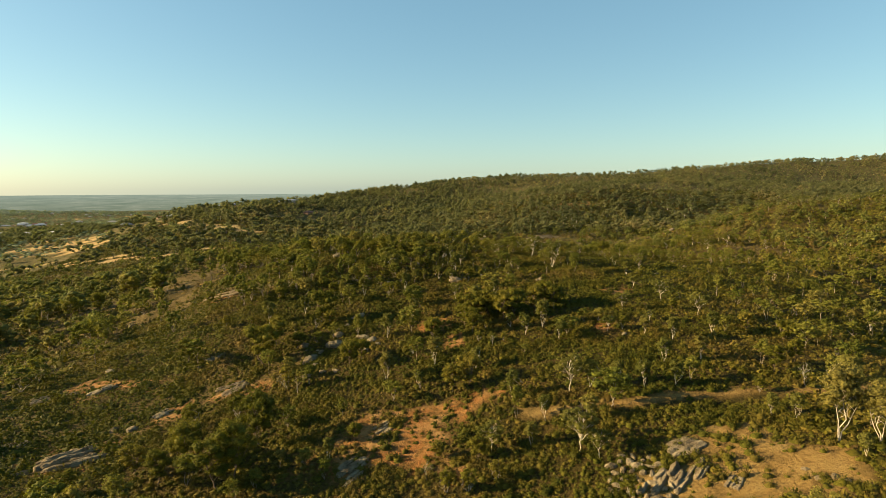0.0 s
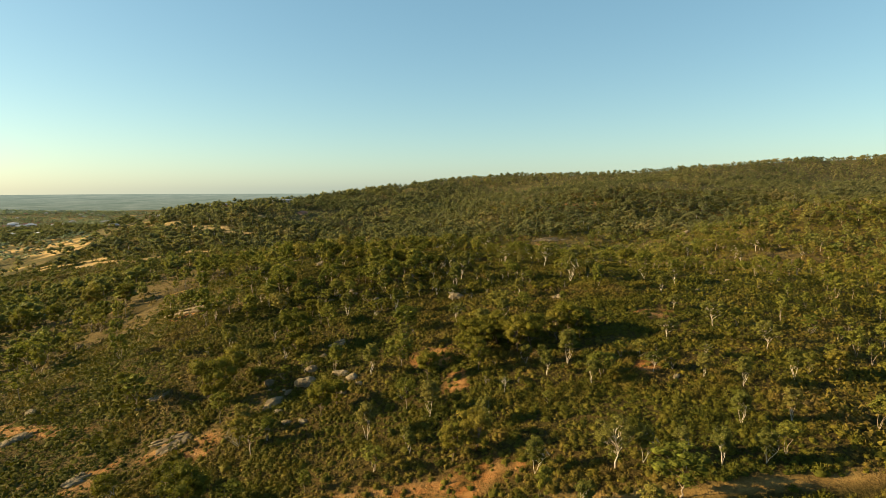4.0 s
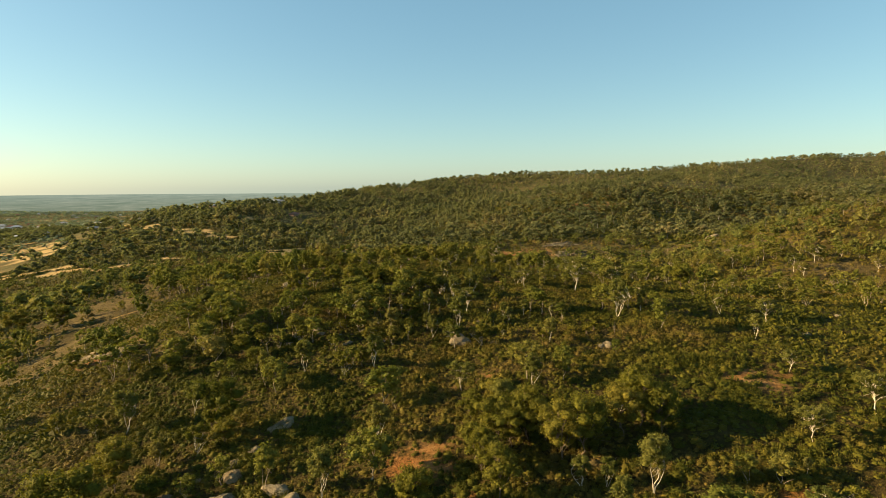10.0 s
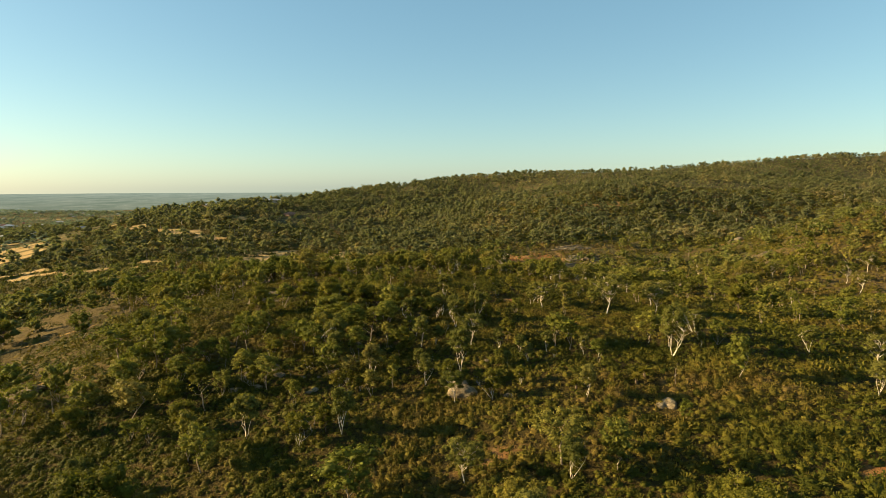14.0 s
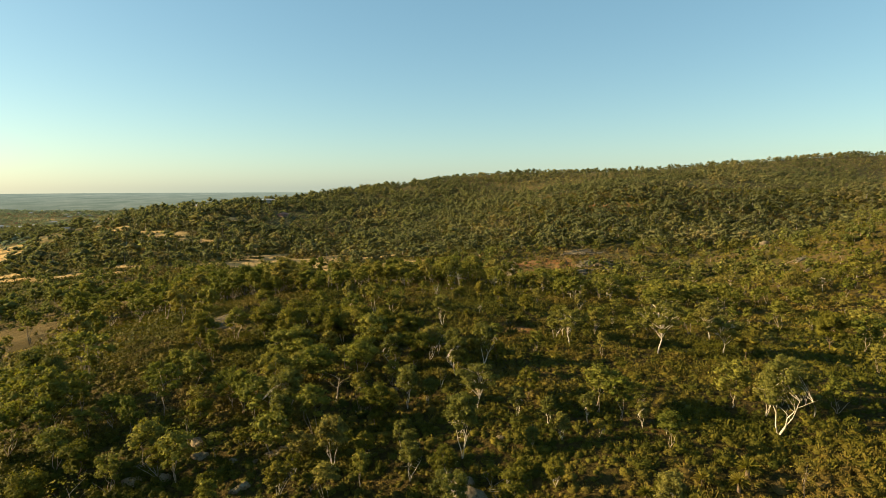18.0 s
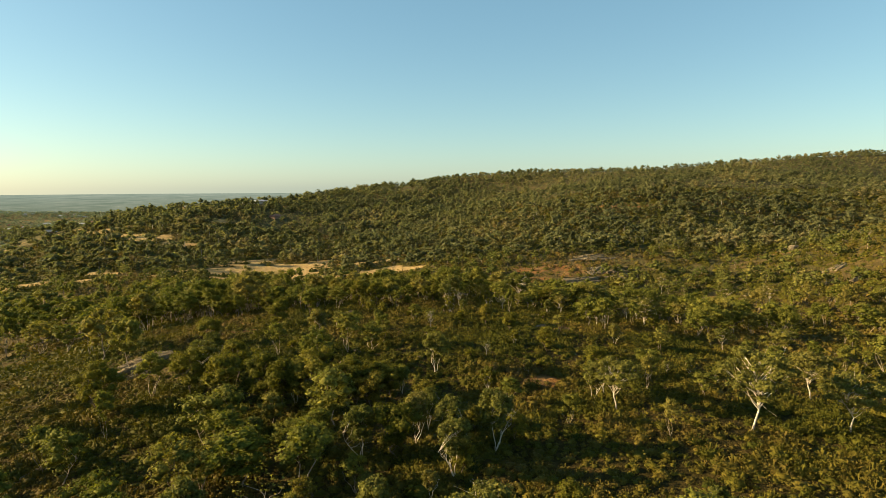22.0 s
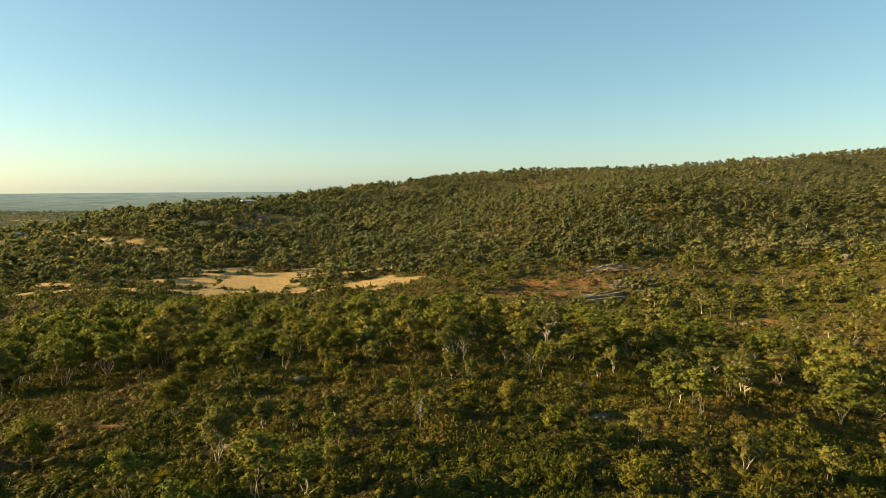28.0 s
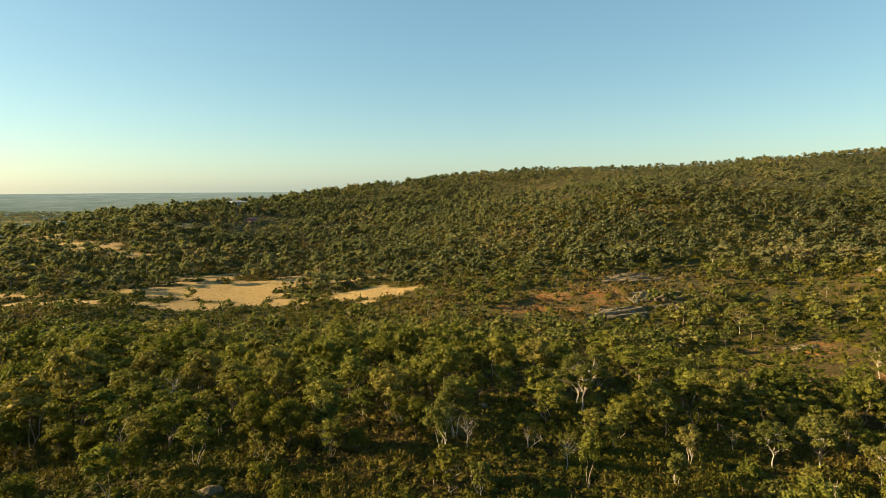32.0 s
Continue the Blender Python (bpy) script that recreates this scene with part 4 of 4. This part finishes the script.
def shrub(seed, leaves, leaf, rings=2, sides=6):
    """A rounded mound of foliage: a lumpy core, leaf sprays lying on it and brushy shoots standing out of it."""
    rng = np.random.RandomState(seed)
    a = np.linspace(0, 2 * np.pi, sides, endpoint=False)
    rows = [(0.84, -0.08), (0.62, 0.34)] if rings == 2 else [(0.88, -0.08)]
    v = [np.column_stack([q * np.cos(a + 0.4 * k), q * np.sin(a + 0.4 * k), np.full(sides, z)]) for k, (q, z) in enumerate(rows)]
    v = np.concatenate(v + [np.array([[0.0, 0.0, 0.60]])]) * rng.uniform(0.72, 1.15, size=(sides * len(rows) + 1, 1))
    k = np.arange(sides)
    nxt = np.roll(k, -1)
    f = []
    for j in range(len(rows) - 1):
        f += [np.stack([k + j * sides, nxt + j * sides, nxt + (j + 1) * sides], 1), np.stack([k + j * sides, nxt + (j + 1) * sides, k + (j + 1) * sides], 1)]
    last = (len(rows) - 1) * sides
    f.append(np.stack([k + last, nxt + last, np.full(sides, last + sides)], 1))
    d = unit(rng.normal(size=(leaves, 3)) + np.array([0, 0, 0.25]))
    d[:, 2] = np.abs(d[:, 2])
    flat = np.array([1, 1, 0.9])
    lying = int(leaves * 0.75)
    pos = d[:lying] * rng.uniform(0.62, 1.10, size=(lying, 1)) * flat
    sprays = shards(pos, unit(d[:lying] + np.array([0, 0, 0.3]) + rng.normal(size=(lying, 3)) * 0.6), leaf * rng.uniform(0.7, 1.3, lying), rng)
    up = unit(d[lying:] + np.array([0, 0, 0.5]))
    across = unit(np.cross(up, rng.normal(size=up.shape))) * leaf * 0.36
    foot, tip = d[lying:] * 0.5 * flat, d[lying:] * 0.55 * flat + up * rng.uniform(0.35, 0.62, size=(len(up), 1))
    shoots = np.stack([foot, tip + across, tip - across], 1).reshape(-1, 3), np.arange(3 * len(up)).reshape(-1, 3)
    v, f = joined([(v, np.concatenate(f)), sprays, shoots])
    return v, f, np.zeros(len(f), int)


MEADOWS = ((-112, 262, 26, 32), (-128, 305, 32, 44), (-158, 348, 22, 22), (95, 392, 24, 15))
sx, sy = scatter(rng, -120, 130, 64, 345, 0.98)
keep = (np.abs(sx) < 25 + 0.78 * sy) & (rng.rand(len(sx)) < (0.78 + 0.45 * grain(sx, sy, 9, 12)) * (1 - (0.70 + 0.14 * cover_at(sx, sy)["sandy"]) * np.clip(openness(sx, sy) - 0.6 * cover_at(sx, sy)["dry"], 0, 1)))
keep &= (rng.rand(len(sx)) > 0.8 * spots(sx, sy, MEADOWS, 0.5, 10)) & (near_track(sx, sy + 1.4, TRACK[2:], 1.5) < 0.35)
sx, sy = sx[keep], sy[keep]
patchy = np.clip(0.62 * grain(sx, sy, 15, 14) + 0.30 * grain(sx, sy, 4, 15) + 0.34 * rng.rand(len(sx)) - 0.14, 0, 1)
swell = 0.26 + 0.50 * rng.rand(len(sx)) ** 2.8 + 0.62 * grain(sx, sy, 5, 21) ** 2
swell = swell * (1.18 + 0.20 * np.clip((sy - 280) / 25, 0, 1))
core = (np.abs(sx + 5) < 62)
core &= rng.rand(len(sx)) < 0.97
size_class = np.digitize(swell, (0.48, 0.72))
heath_protos = [shrub(50 + 3 * c + i, (17, 30, 52)[c], (0.38, 0.28, 0.21)[c]) for c in range(3) for i in range(3)]
planted("heath_shrubs", heath_protos, sx[core], sy[core], swell[core], size_class[core] * 3 + rng.randint(0, 3, core.sum()), patchy[core], rng, [leaf_heath],
        "low olive and russet heath shrubs covering the spur", "shrubs")
bx_, by_ = scatter(rng, -66, 60, 66, 345, 3.1)
few = rng.rand(len(bx_)) < np.clip(2.6 * grain(bx_, by_, 16, 31) - 0.95, 0, 0.7) * (1 - openness(bx_, by_))
bx_, by_ = bx_[few], by_[few]
planted("tall_shrubs", [shrub(80 + i, 130, 0.18, 2, 7) for i in range(4)], bx_, by_, rng.uniform(0.6, 1.25, len(bx_)), rng.randint(0, 4, len(bx_)), rng.rand(len(bx_)) * 0.5, rng, [leaf_heath],
        "dense dark green head-high shrubs in clumps", "shrubs")
side = (np.abs(sx + 5) >= 62) & (rng.rand(len(sx)) < 0.85)
planted("side_shrubs", [shrub(60 + i, 7, 0.55, 1, 5) for i in range(4)], sx[side], sy[side], swell[side] * 1.3, rng.randint(0, 4, side.sum()), patchy[side], rng, [leaf_heath],
        "low olive and russet heath shrubs on the flanks of the spur", "shrubs")
ux, uy = scatter(rng, -420, 520, 60, 800, 2.8)
inside = (ux > -120) & (ux < 130) & (uy < 345)
keep = ~inside & (np.abs(ux) < 40 + 0.8 * uy) & (rng.rand(len(ux)) < np.clip(0.45 + 0.7 * grain(ux, uy, 18, 33), 0, 0.95) * (1 - np.clip(openness(ux, uy) * np.where(cover_at(ux, uy)["grassy"] > 0.2, 1.0, 0.55), 0, 1)))
keep &= rng.rand(len(ux)) > 0.85 * spots(ux, uy, MEADOWS, 0.5, 10)
ux, uy = ux[keep], uy[keep]
planted("far_shrubs", [shrub(70 + i, 8, 0.42, 1, 5) for i in range(3)], ux, uy, 0.7 + 1.8 * rng.rand(len(ux)) ** 2 + 0.6 * grain(ux, uy, 12, 34), rng.randint(0, 3, len(ux)), np.clip(0.7 * grain(ux, uy, 40, 14) + 0.5 * rng.rand(len(ux)) - 0.1, 0, 1), rng, [leaf_heath],
        "scrub between the trees of the valley", "shrubs")


hx, hy = scatter(rng, -420, 900, 780, 1180, 5.4)
keep = (np.abs(hx) < 0.8 * hy) & (rng.rand(len(hx)) < np.clip(0.35 + 0.6 * grain(hx, hy, 30, 36), 0, 0.9) * (1 - np.clip(openness(hx, hy) - 0.7 * cover_at(hx, hy)["dry"], 0, 1)))
hx, hy = hx[keep], hy[keep]
planted("hill_shrubs", [shrub(75 + i, 7, 0.5, 1, 5) for i in range(3)], hx, hy, 1.0 + 1.6 * rng.rand(len(hx)) ** 2, rng.randint(0, 3, len(hx)), rng.rand(len(hx)), rng, [leaf_hill_hazed],
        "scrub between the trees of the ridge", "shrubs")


# ---- rocks ----


def rock_mesh(seed, squash, rough=0.28, cracks=0.0):
    """A weathered granite block or slab of about one metre half width; slabs are broken into ribs."""
    bm = bmesh.new()
    bmesh.ops.create_icosphere(bm, subdivisions=4 if cracks else 3, radius=1.0)
    off = Vector((seed * 3.1, seed * 1.7, seed * 0.9))
    for v in bm.verts:
        p = v.co.copy()
        n = noise.noise(p * 0.9 + off) * 1.3 + noise.noise(p * 2.3 + off) * 0.6 + noise.noise(p * 5.0 + off) * 0.28
        v.co *= 1 + rough * n
        if cracks and p.z > 0:
            rib = abs(math.sin(p.y * 7 + 2.2 * noise.noise(p * 1.6 + off)))
            block = abs(noise.noise(Vector((p.x * 2.2, p.y * 3.0, seed))))
            v.co.z -= cracks * ((1 - rib) ** 3 * 0.8 + max(0.0, 0.18 - block) * 0.9)
        v.co.z = max(v.co.z, -0.5) * squash
    me = bpy.data.meshes.new("rock")
    bm.to_mesh(me)
    bm.free()
    me.materials.append(granite)
    return me


def ledge_leaves(seed, ribs, long, wide, tall):
    """The long tilted leaves of rock of a ribbed granite outcrop, side by side and broken at their ends."""
    rng = np.random.RandomState(seed)
    leaves = []
    for k in range(ribs):
        bm = bmesh.new()
        made = bmesh.ops.create_icosphere(bm, subdivisions=3, radius=1.0)["verts"]
        side = (k + 0.5) / ribs * 2 - 1
        l, w, h = long * rng.uniform(0.35, 0.75), 1.25 * wide / ribs * rng.uniform(0.9, 1.6), tall * (1 - 0.5 * abs(side)) * rng.uniform(0.55, 1.1)
        at = Vector((rng.uniform(-0.35, 0.35) * long, side * wide * 0.8, 0))
        lean, yaw = Matrix.Rotation(rng.uniform(-0.35, -0.05), 4, "X"), Matrix.Rotation(rng.uniform(-0.12, 0.12), 4, "Z")
        off = Vector((seed * 2.7 + k * 5.1, k * 1.9, seed * 0.7))
        for v in made:
            p = v.co.copy()
            flat = Vector((max(-0.86, min(0.86, p.x)), max(-0.8, min(0.8, p.y)), max(-0.6, min(0.62, p.z))))
            flat *= 1 + 0.22 * noise.noise(p * 1.3 + off) + 0.13 * noise.noise(p * 3.4 + off)
            flat.z += 0.26 * noise.noise(Vector((p.x * 3.0, p.y * 1.2, k)) + off)
            v.co = at + yaw @ (lean @ Vector((flat.x * l, flat.y * w, flat.z * h)))
        me = bpy.data.meshes.new("rock_leaf")
        bm.to_mesh(me)
        bm.free()
        me.materials.append(granite)
        me.polygons.foreach_set("use_smooth", np.ones(len(me.polygons), bool))
        leaves.append(me)
    return leaves


def ledge(x, y, seed, ribs, long, wide, tall, turn, sunk=0.1):
    ob = new("granite_outcrop")
    gx_, gy_ = float(height(x + 3, y) - height(x - 3, y)) / 6, float(height(x, y + 3) - height(x, y - 3)) / 6
    tilt = Vector((0, 0, 1)).rotation_difference(Vector((-gx_, -gy_, 1))).to_matrix().to_4x4()
    ob.matrix_world = Matrix.Translation((x, y, float(height(x, y)) - sunk)) @ tilt @ pose(0, 0, 0, 0, 0, turn)
    for me in ledge_leaves(seed, ribs, long, wide, tall):
        new("rock_leaf", me).parent = ob
    return tagged(ob, "ribbed outcrop of grey weathered granite with cracks between its leaves", "rock", "granite outcrops")


ROCKS = [rock_mesh(k + 1, 0.75) for k in range(5)]
SLABS = [rock_mesh(k + 11, 0.55, 0.42, 0.4) for k in range(4)]


def rock(x, y, w, d, h, k, turn, slab=False):
    """A boulder or slab, sunk a little into the ground."""
    ob = new("granite_outcrop" if slab else "granite_boulder", (SLABS if slab else ROCKS)[k % (4 if slab else 5)])
    z = float(height(x, y))
    gx_, gy_ = float(height(x + 2, y) - height(x - 2, y)) / 4, float(height(x, y + 2) - height(x, y - 2)) / 4
    tilt = Vector((0, 0, 1)).rotation_difference(Vector((-gx_, -gy_, 1))).to_matrix().to_4x4() if slab else Matrix.Identity(4)
    ob.matrix_world = Matrix.Translation((x, y, z - 0.12 * h)) @ tilt @ pose(0, 0, 0, 0, 0, turn) @ Matrix.Diagonal((w, d, h, 1))
    if slab:
        return tagged(ob, "low slab of weathered grey granite lying bare on the slope", "rock", "granite outcrops")
    return tagged(ob, "rounded weathered granite boulder among the heath", "rock", "granite boulders")


SLAB_PLACES_A = (
    (-94.9, 123.0, 2.0), (-68.2, 133.0, 1.5), (40.9, 137.8, 0.7), (-53.3, 142.0, 2.7), (-108.0, 149.6, 2.3), (-101.0, 151.6, 1.4), (-93.7, 152.3, 2.8), (-67.5, 163.9, 2.6),
    (-28.3, 175.6, 1.9), (68.0, 194.7, 1.0), (-22.8, 207.0, 0.9), (-20.6, 213.0, 1.1), (-12.0, 222.2, 0.8), (59.0, 233.9, 0.9), (-45.5, 238.2, 1.0), (-47.4, 246.0, 1.4),
    (-52.6, 267.7, 1.9), (-51.5, 274.3, 3.9), (17.7, 293.7, 1.3), (-14.3, 301.8, 1.5), (-4.6, 314.4, 0.6), (108.6, 436.6, 3.6), (72.8, 447.6, 4.4), (58.4, 484.0, 5.6),
)
SLAB_PLACES_B = (
    (78.3, 505.3, 5.7), (81.8, 508.9, 3.7),
)
BOULDER_PLACES_A = (
    (52.0, 74.9, 0.4), (51.4, 76.5, 0.5), (49.5, 76.7, 0.5), (49.3, 79.7, 0.4), (16.5, 89.0, 0.3), (-72.3, 128.1, 1.0), (-77.1, 128.6, 0.9), (-23.3, 154.8, 0.7),
    (-36.2, 156.2, 0.3), (-39.7, 157.4, 0.4), (-33.8, 157.6, 0.6), (-24.2, 158.3, 1.4), (-31.9, 158.3, 1.8), (-70.4, 159.6, 0.7), (-40.7, 160.6, 1.2), (-72.1, 160.9, 0.8),
    (-37.0, 163.6, 0.4), (-32.6, 165.5, 1.0), (-99.6, 166.4, 1.1), (-30.3, 168.4, 0.9), (28.1, 192.4, 0.6), (29.3, 192.8, 1.0), (8.4, 199.3, 0.7), (1.8, 202.2, 1.6),
    (0.9, 205.0, 1.3), (82.3, 207.9, 0.6), (-32.7, 210.1, 0.7), (-36.4, 210.3, 0.9), (-22.8, 211.7, 0.3), (-25.6, 212.4, 0.4), (5.6, 212.4, 0.4), (-30.0, 213.4, 0.7),
)
BOULDER_PLACES_B = (
    (-36.9, 151.6, 1.7), (-22.9, 150.9, 1.2), (-21.4, 155.6, 1.1), (-27.9, 152.7, 0.7), (-35.1, 155.2, 0.7), (-38.0, 149.2, 0.8), (-19.3, 152.2, 0.6), (-31.6, 163.0, 1.2), (-34.9, 146.6, 0.8), (-28.6, 141.5, 0.8), (-32.0, 142.4, 0.7), (-35.6, 140.6, 0.9),
    (-31.3, 216.2, 0.8), (-17.9, 224.4, 0.5), (-8.4, 228.6, 0.5), (-22.4, 241.1, 0.3), (-2.0, 264.5, 0.4), (-46.3, 266.6, 0.4), (-4.8, 266.7, 0.4), (-17.0, 267.3, 0.5),
    (-15.6, 272.1, 0.8), (-24.0, 283.4, 0.5), (-15.4, 301.2, 0.7), (18.4, 305.2, 0.6), (-15.8, 306.4, 0.5), (18.6, 308.3, 1.0), (-23.5, 308.9, 0.9), (-24.8, 309.1, 0.4),
    (4.0, 336.7, 0.6), (2.6, 350.8, 1.2), (-1.5, 352.7, 0.6), (75.4, 395.3, 1.1), (81.9, 403.9, 1.5),
)
for k, (x, y, q) in enumerate(SLAB_PLACES_A + SLAB_PLACES_B):
    rock(x, y, q * 1.25, q * 0.8, 0.7 + q * 0.36, k, 25 + 9 * (k % 5), True)
for k, (x, y, q) in enumerate(BOULDER_PLACES_A + BOULDER_PLACES_B):
    rock(x, y, q * 1.4, q * 1.1, q * 1.25, k, 47 * k)
for x, y, w, d, h in ((37.0, 90.0, 3.6, 2.6, 1.3), (78, 531, 12, 4.5, 2.0), (88, 497, 8, 4, 2.0), (145, 303, 6, 4, 2.6), (-103, 224, 5, 1.6, 0.6), (190, 516, 7, 5, 5)):
    rock(x, y, w, d, h, int(x) % 4, 30, True)
for row in ((32.2, 83.0, 1, 6, 5.2, 2.6, 1.5, 48), (36.6, 84.0, 2, 4, 5.0, 1.5, 1.2, 50), (39.5, 79.5, 3, 3, 3.4, 1.1, 0.9, 46), (-78.5, 115.0, 4, 15, 8.0, 5.4, 2.6, 36), (-84.5, 110.0, 5, 4, 3.6, 1.4, 1.0, 30),
            (-18.0, 99.5, 6, 5, 5.2, 3.2, 1.0, 52), (-14.0, 112.2, 7, 4, 3.4, 2.0, 0.9, 40), (-92.5, 153.2, 8, 4, 4.6, 1.6, 0.9, 24), (-109.0, 150.5, 9, 4, 4.2, 1.5, 1.0, 28), (-68.0, 134.5, 10, 3, 2.6, 1.3, 1.1, 35),
            (-85, 223.5, 11, 3, 13.0, 3.4, 1.3, -14, -0.15), (-92, 226.5, 22, 3, 8.0, 2.4, 1.1, -20, -0.15), (68, 486, 12, 7, 15, 7.5, 2.4, 20), (82, 531, 13, 6, 16, 8.0, 2.4, 12), (92, 505, 20, 5, 10, 4.0, 2.4, 24), (74, 451, 21, 4, 7, 2.2, 1.2, 16), (110, 437, 14, 4, 9, 2.6, 1.4, 10), (-50.5, 268.5, 15, 5, 5.0, 3.0, 1.6, 35),
            (-56.0, 144.5, 16, 4, 5.0, 1.6, 0.7, 14), (174, 447, 17, 5, 10, 4.0, 2.2, 30), (149, 309, 18, 4, 7, 2.6, 1.4, 24), (158, 412, 19, 4, 8, 3.0, 1.4, 30)):
    ledge(*row)
for k in range(42):
    a, q = 2.4 * k, 0.95 * math.sqrt(k)
    rock(28.0 + 0.8 * q * math.cos(a), 84 + 1.2 * q * math.sin(a), 0.45 + 0.3 * (k % 3), 0.4 + 0.2 * (k % 2), 0.4 + 0.2 * (k % 4), k, 31 * k)

# ---- houses ----


def box_mesh(name, w, d, h, mat):
    bm = bmesh.new()
    bmesh.ops.create_cube(bm, size=1.0)
    for v in bm.verts:
        v.co = Vector((v.co.x * w, v.co.y * d, (v.co.z + 0.5) * h))
    me = bpy.data.meshes.new(name)
    bm.to_mesh(me)
    bm.free()
    me.materials.append(mat)
    return me


def roof_mesh(w, d, rise, mat):
    """A hipped roof with eaves and thickness."""
    e, t = 0.6, 0.25
    x, y, r = w / 2 + e, d / 2 + e, max(0.5, w / 2 - d / 2)
    low = [(-x, -y, -t), (x, -y, -t), (x, y, -t), (-x, y, -t), (-x, -y, 0), (x, -y, 0), (x, y, 0), (-x, y, 0), (-r, 0, rise), (r, 0, rise)]
    me = bpy.data.meshes.new("roof")
    me.from_pydata(low, [], [(3, 2, 1, 0), (0, 1, 5, 4), (1, 2, 6, 5), (2, 3, 7, 6), (3, 0, 4, 7), (4, 5, 9, 8), (5, 6, 9), (6, 7, 8, 9), (7, 4, 8)])
    me.materials.append(mat)
    return me


STYLES = [(14, 9, 3.0, 2.2, wall_cream, roof_pale, "cream house with a pale metal hip roof"), (16, 10, 3.0, 2.4, wall_brick, roof_grey, "brick house with a dark grey hip roof"),
          (13, 9, 3.2, 2.2, wall_brick, roof_tile, "brick house with a red tile roof"), (24, 14, 4.5, 1.6, wall_cream, roof_pale, "long pale shed with a low metal roof")]
HOUSE_MESHES = [(box_mesh("wall", w, d, h, wm), roof_mesh(w, d, rise, rm), box_mesh("window", 1.8, 0.12, 1.3, window_dark)) for w, d, h, rise, wm, rm, _ in STYLES]


def house(x, y, style, turn, size=1.0):
    w, d, h, rise, _, _, label = STYLES[style]
    walls, roof, pane = HOUSE_MESHES[style]
    ob = thing("house", x, y, label + " among trees", "house", "houses", dz=-0.2, turn=turn, size=size)
    part("wall", walls, ob)
    top = part("roof", roof, ob)
    top.location.z = h
    for k in (-0.3, 0.05, 0.32):
        p = part("window", pane, ob)
        p.location = (k * w, -d / 2 - 0.02, 0.9)
    return ob


for k, (x, y) in enumerate(HILL_HOUSES):
    house(x, y, (0, 3, 1, 1, 1, 1, 2, 0, 2, 0, 1)[k], 20 + 37 * k)
town = np.random.RandomState(5)
for k in range(104):
    y = town.uniform(930, 1230) if k < 46 else town.uniform(1250, 1620) if k < 76 else town.uniform(1650, 2350)
    x = -y * (town.uniform(0.615, 0.80) if k < 76 else town.uniform(0.54, 0.84))
    house(float(x), float(y), int(town.choice(4, p=[0.45, 0.12, 0.13, 0.30])), float(town.choice([0, 90]) + town.uniform(-10, 10) + 30), float(town.uniform(0.9, 1.5)))

# ---- grass trees ----


def tuft_mesh(seed):
    """A spiky ball of long thin leaves."""
    rng = np.random.RandomState(seed)
    d = unit(rng.normal(size=(150, 3)))
    d[:, 2] = np.abs(d[:, 2]) * 1.1 - 0.35
    d = unit(d)
    side = unit(np.cross(d, rng.normal(size=d.shape))) * 0.035
    tip = d * rng.uniform(0.75, 1.05, size=(150, 1)) - np.array([0, 0, 0.12])
    mid = d * 0.55
    return mesh_of("tuft", np.stack([d * 0.06 - side, d * 0.06 + side, mid + side, tip, mid - side], 1)[:, [0, 1, 2, 3]].reshape(-1, 3), np.arange(600).reshape(150, 4), [leaf_green])


TUFTS = [tuft_mesh(k) for k in range(3)]
STUMP = mesh_of("stump", *tube(np.array([[0, 0, -0.2], [0, 0.02, 0.4], [0.03, 0, 0.85]]), [0.16, 0.15, 0.17], 8), [bark_brown])
for k, (x, y) in enumerate(((24, 201), (20, 200), (27, 200), (29, 202.5), (18, 199), (3, 266), (13, 262), (-31, 265), (-27, 275), (-22, 301), (-9, 302), (2, 302), (-2, 311), (26, 307), (20, 306))):
    ob = thing("grass_tree", x, y, "grass tree with a spiky green tuft on a dark stump", "grass tree", "grass trees", turn=50 * k, size=1.0 + 0.12 * (k % 4))
    part("stump", STUMP, ob)
    top = part("tuft", TUFTS[k % 3], ob)
    top.location.z = 0.85
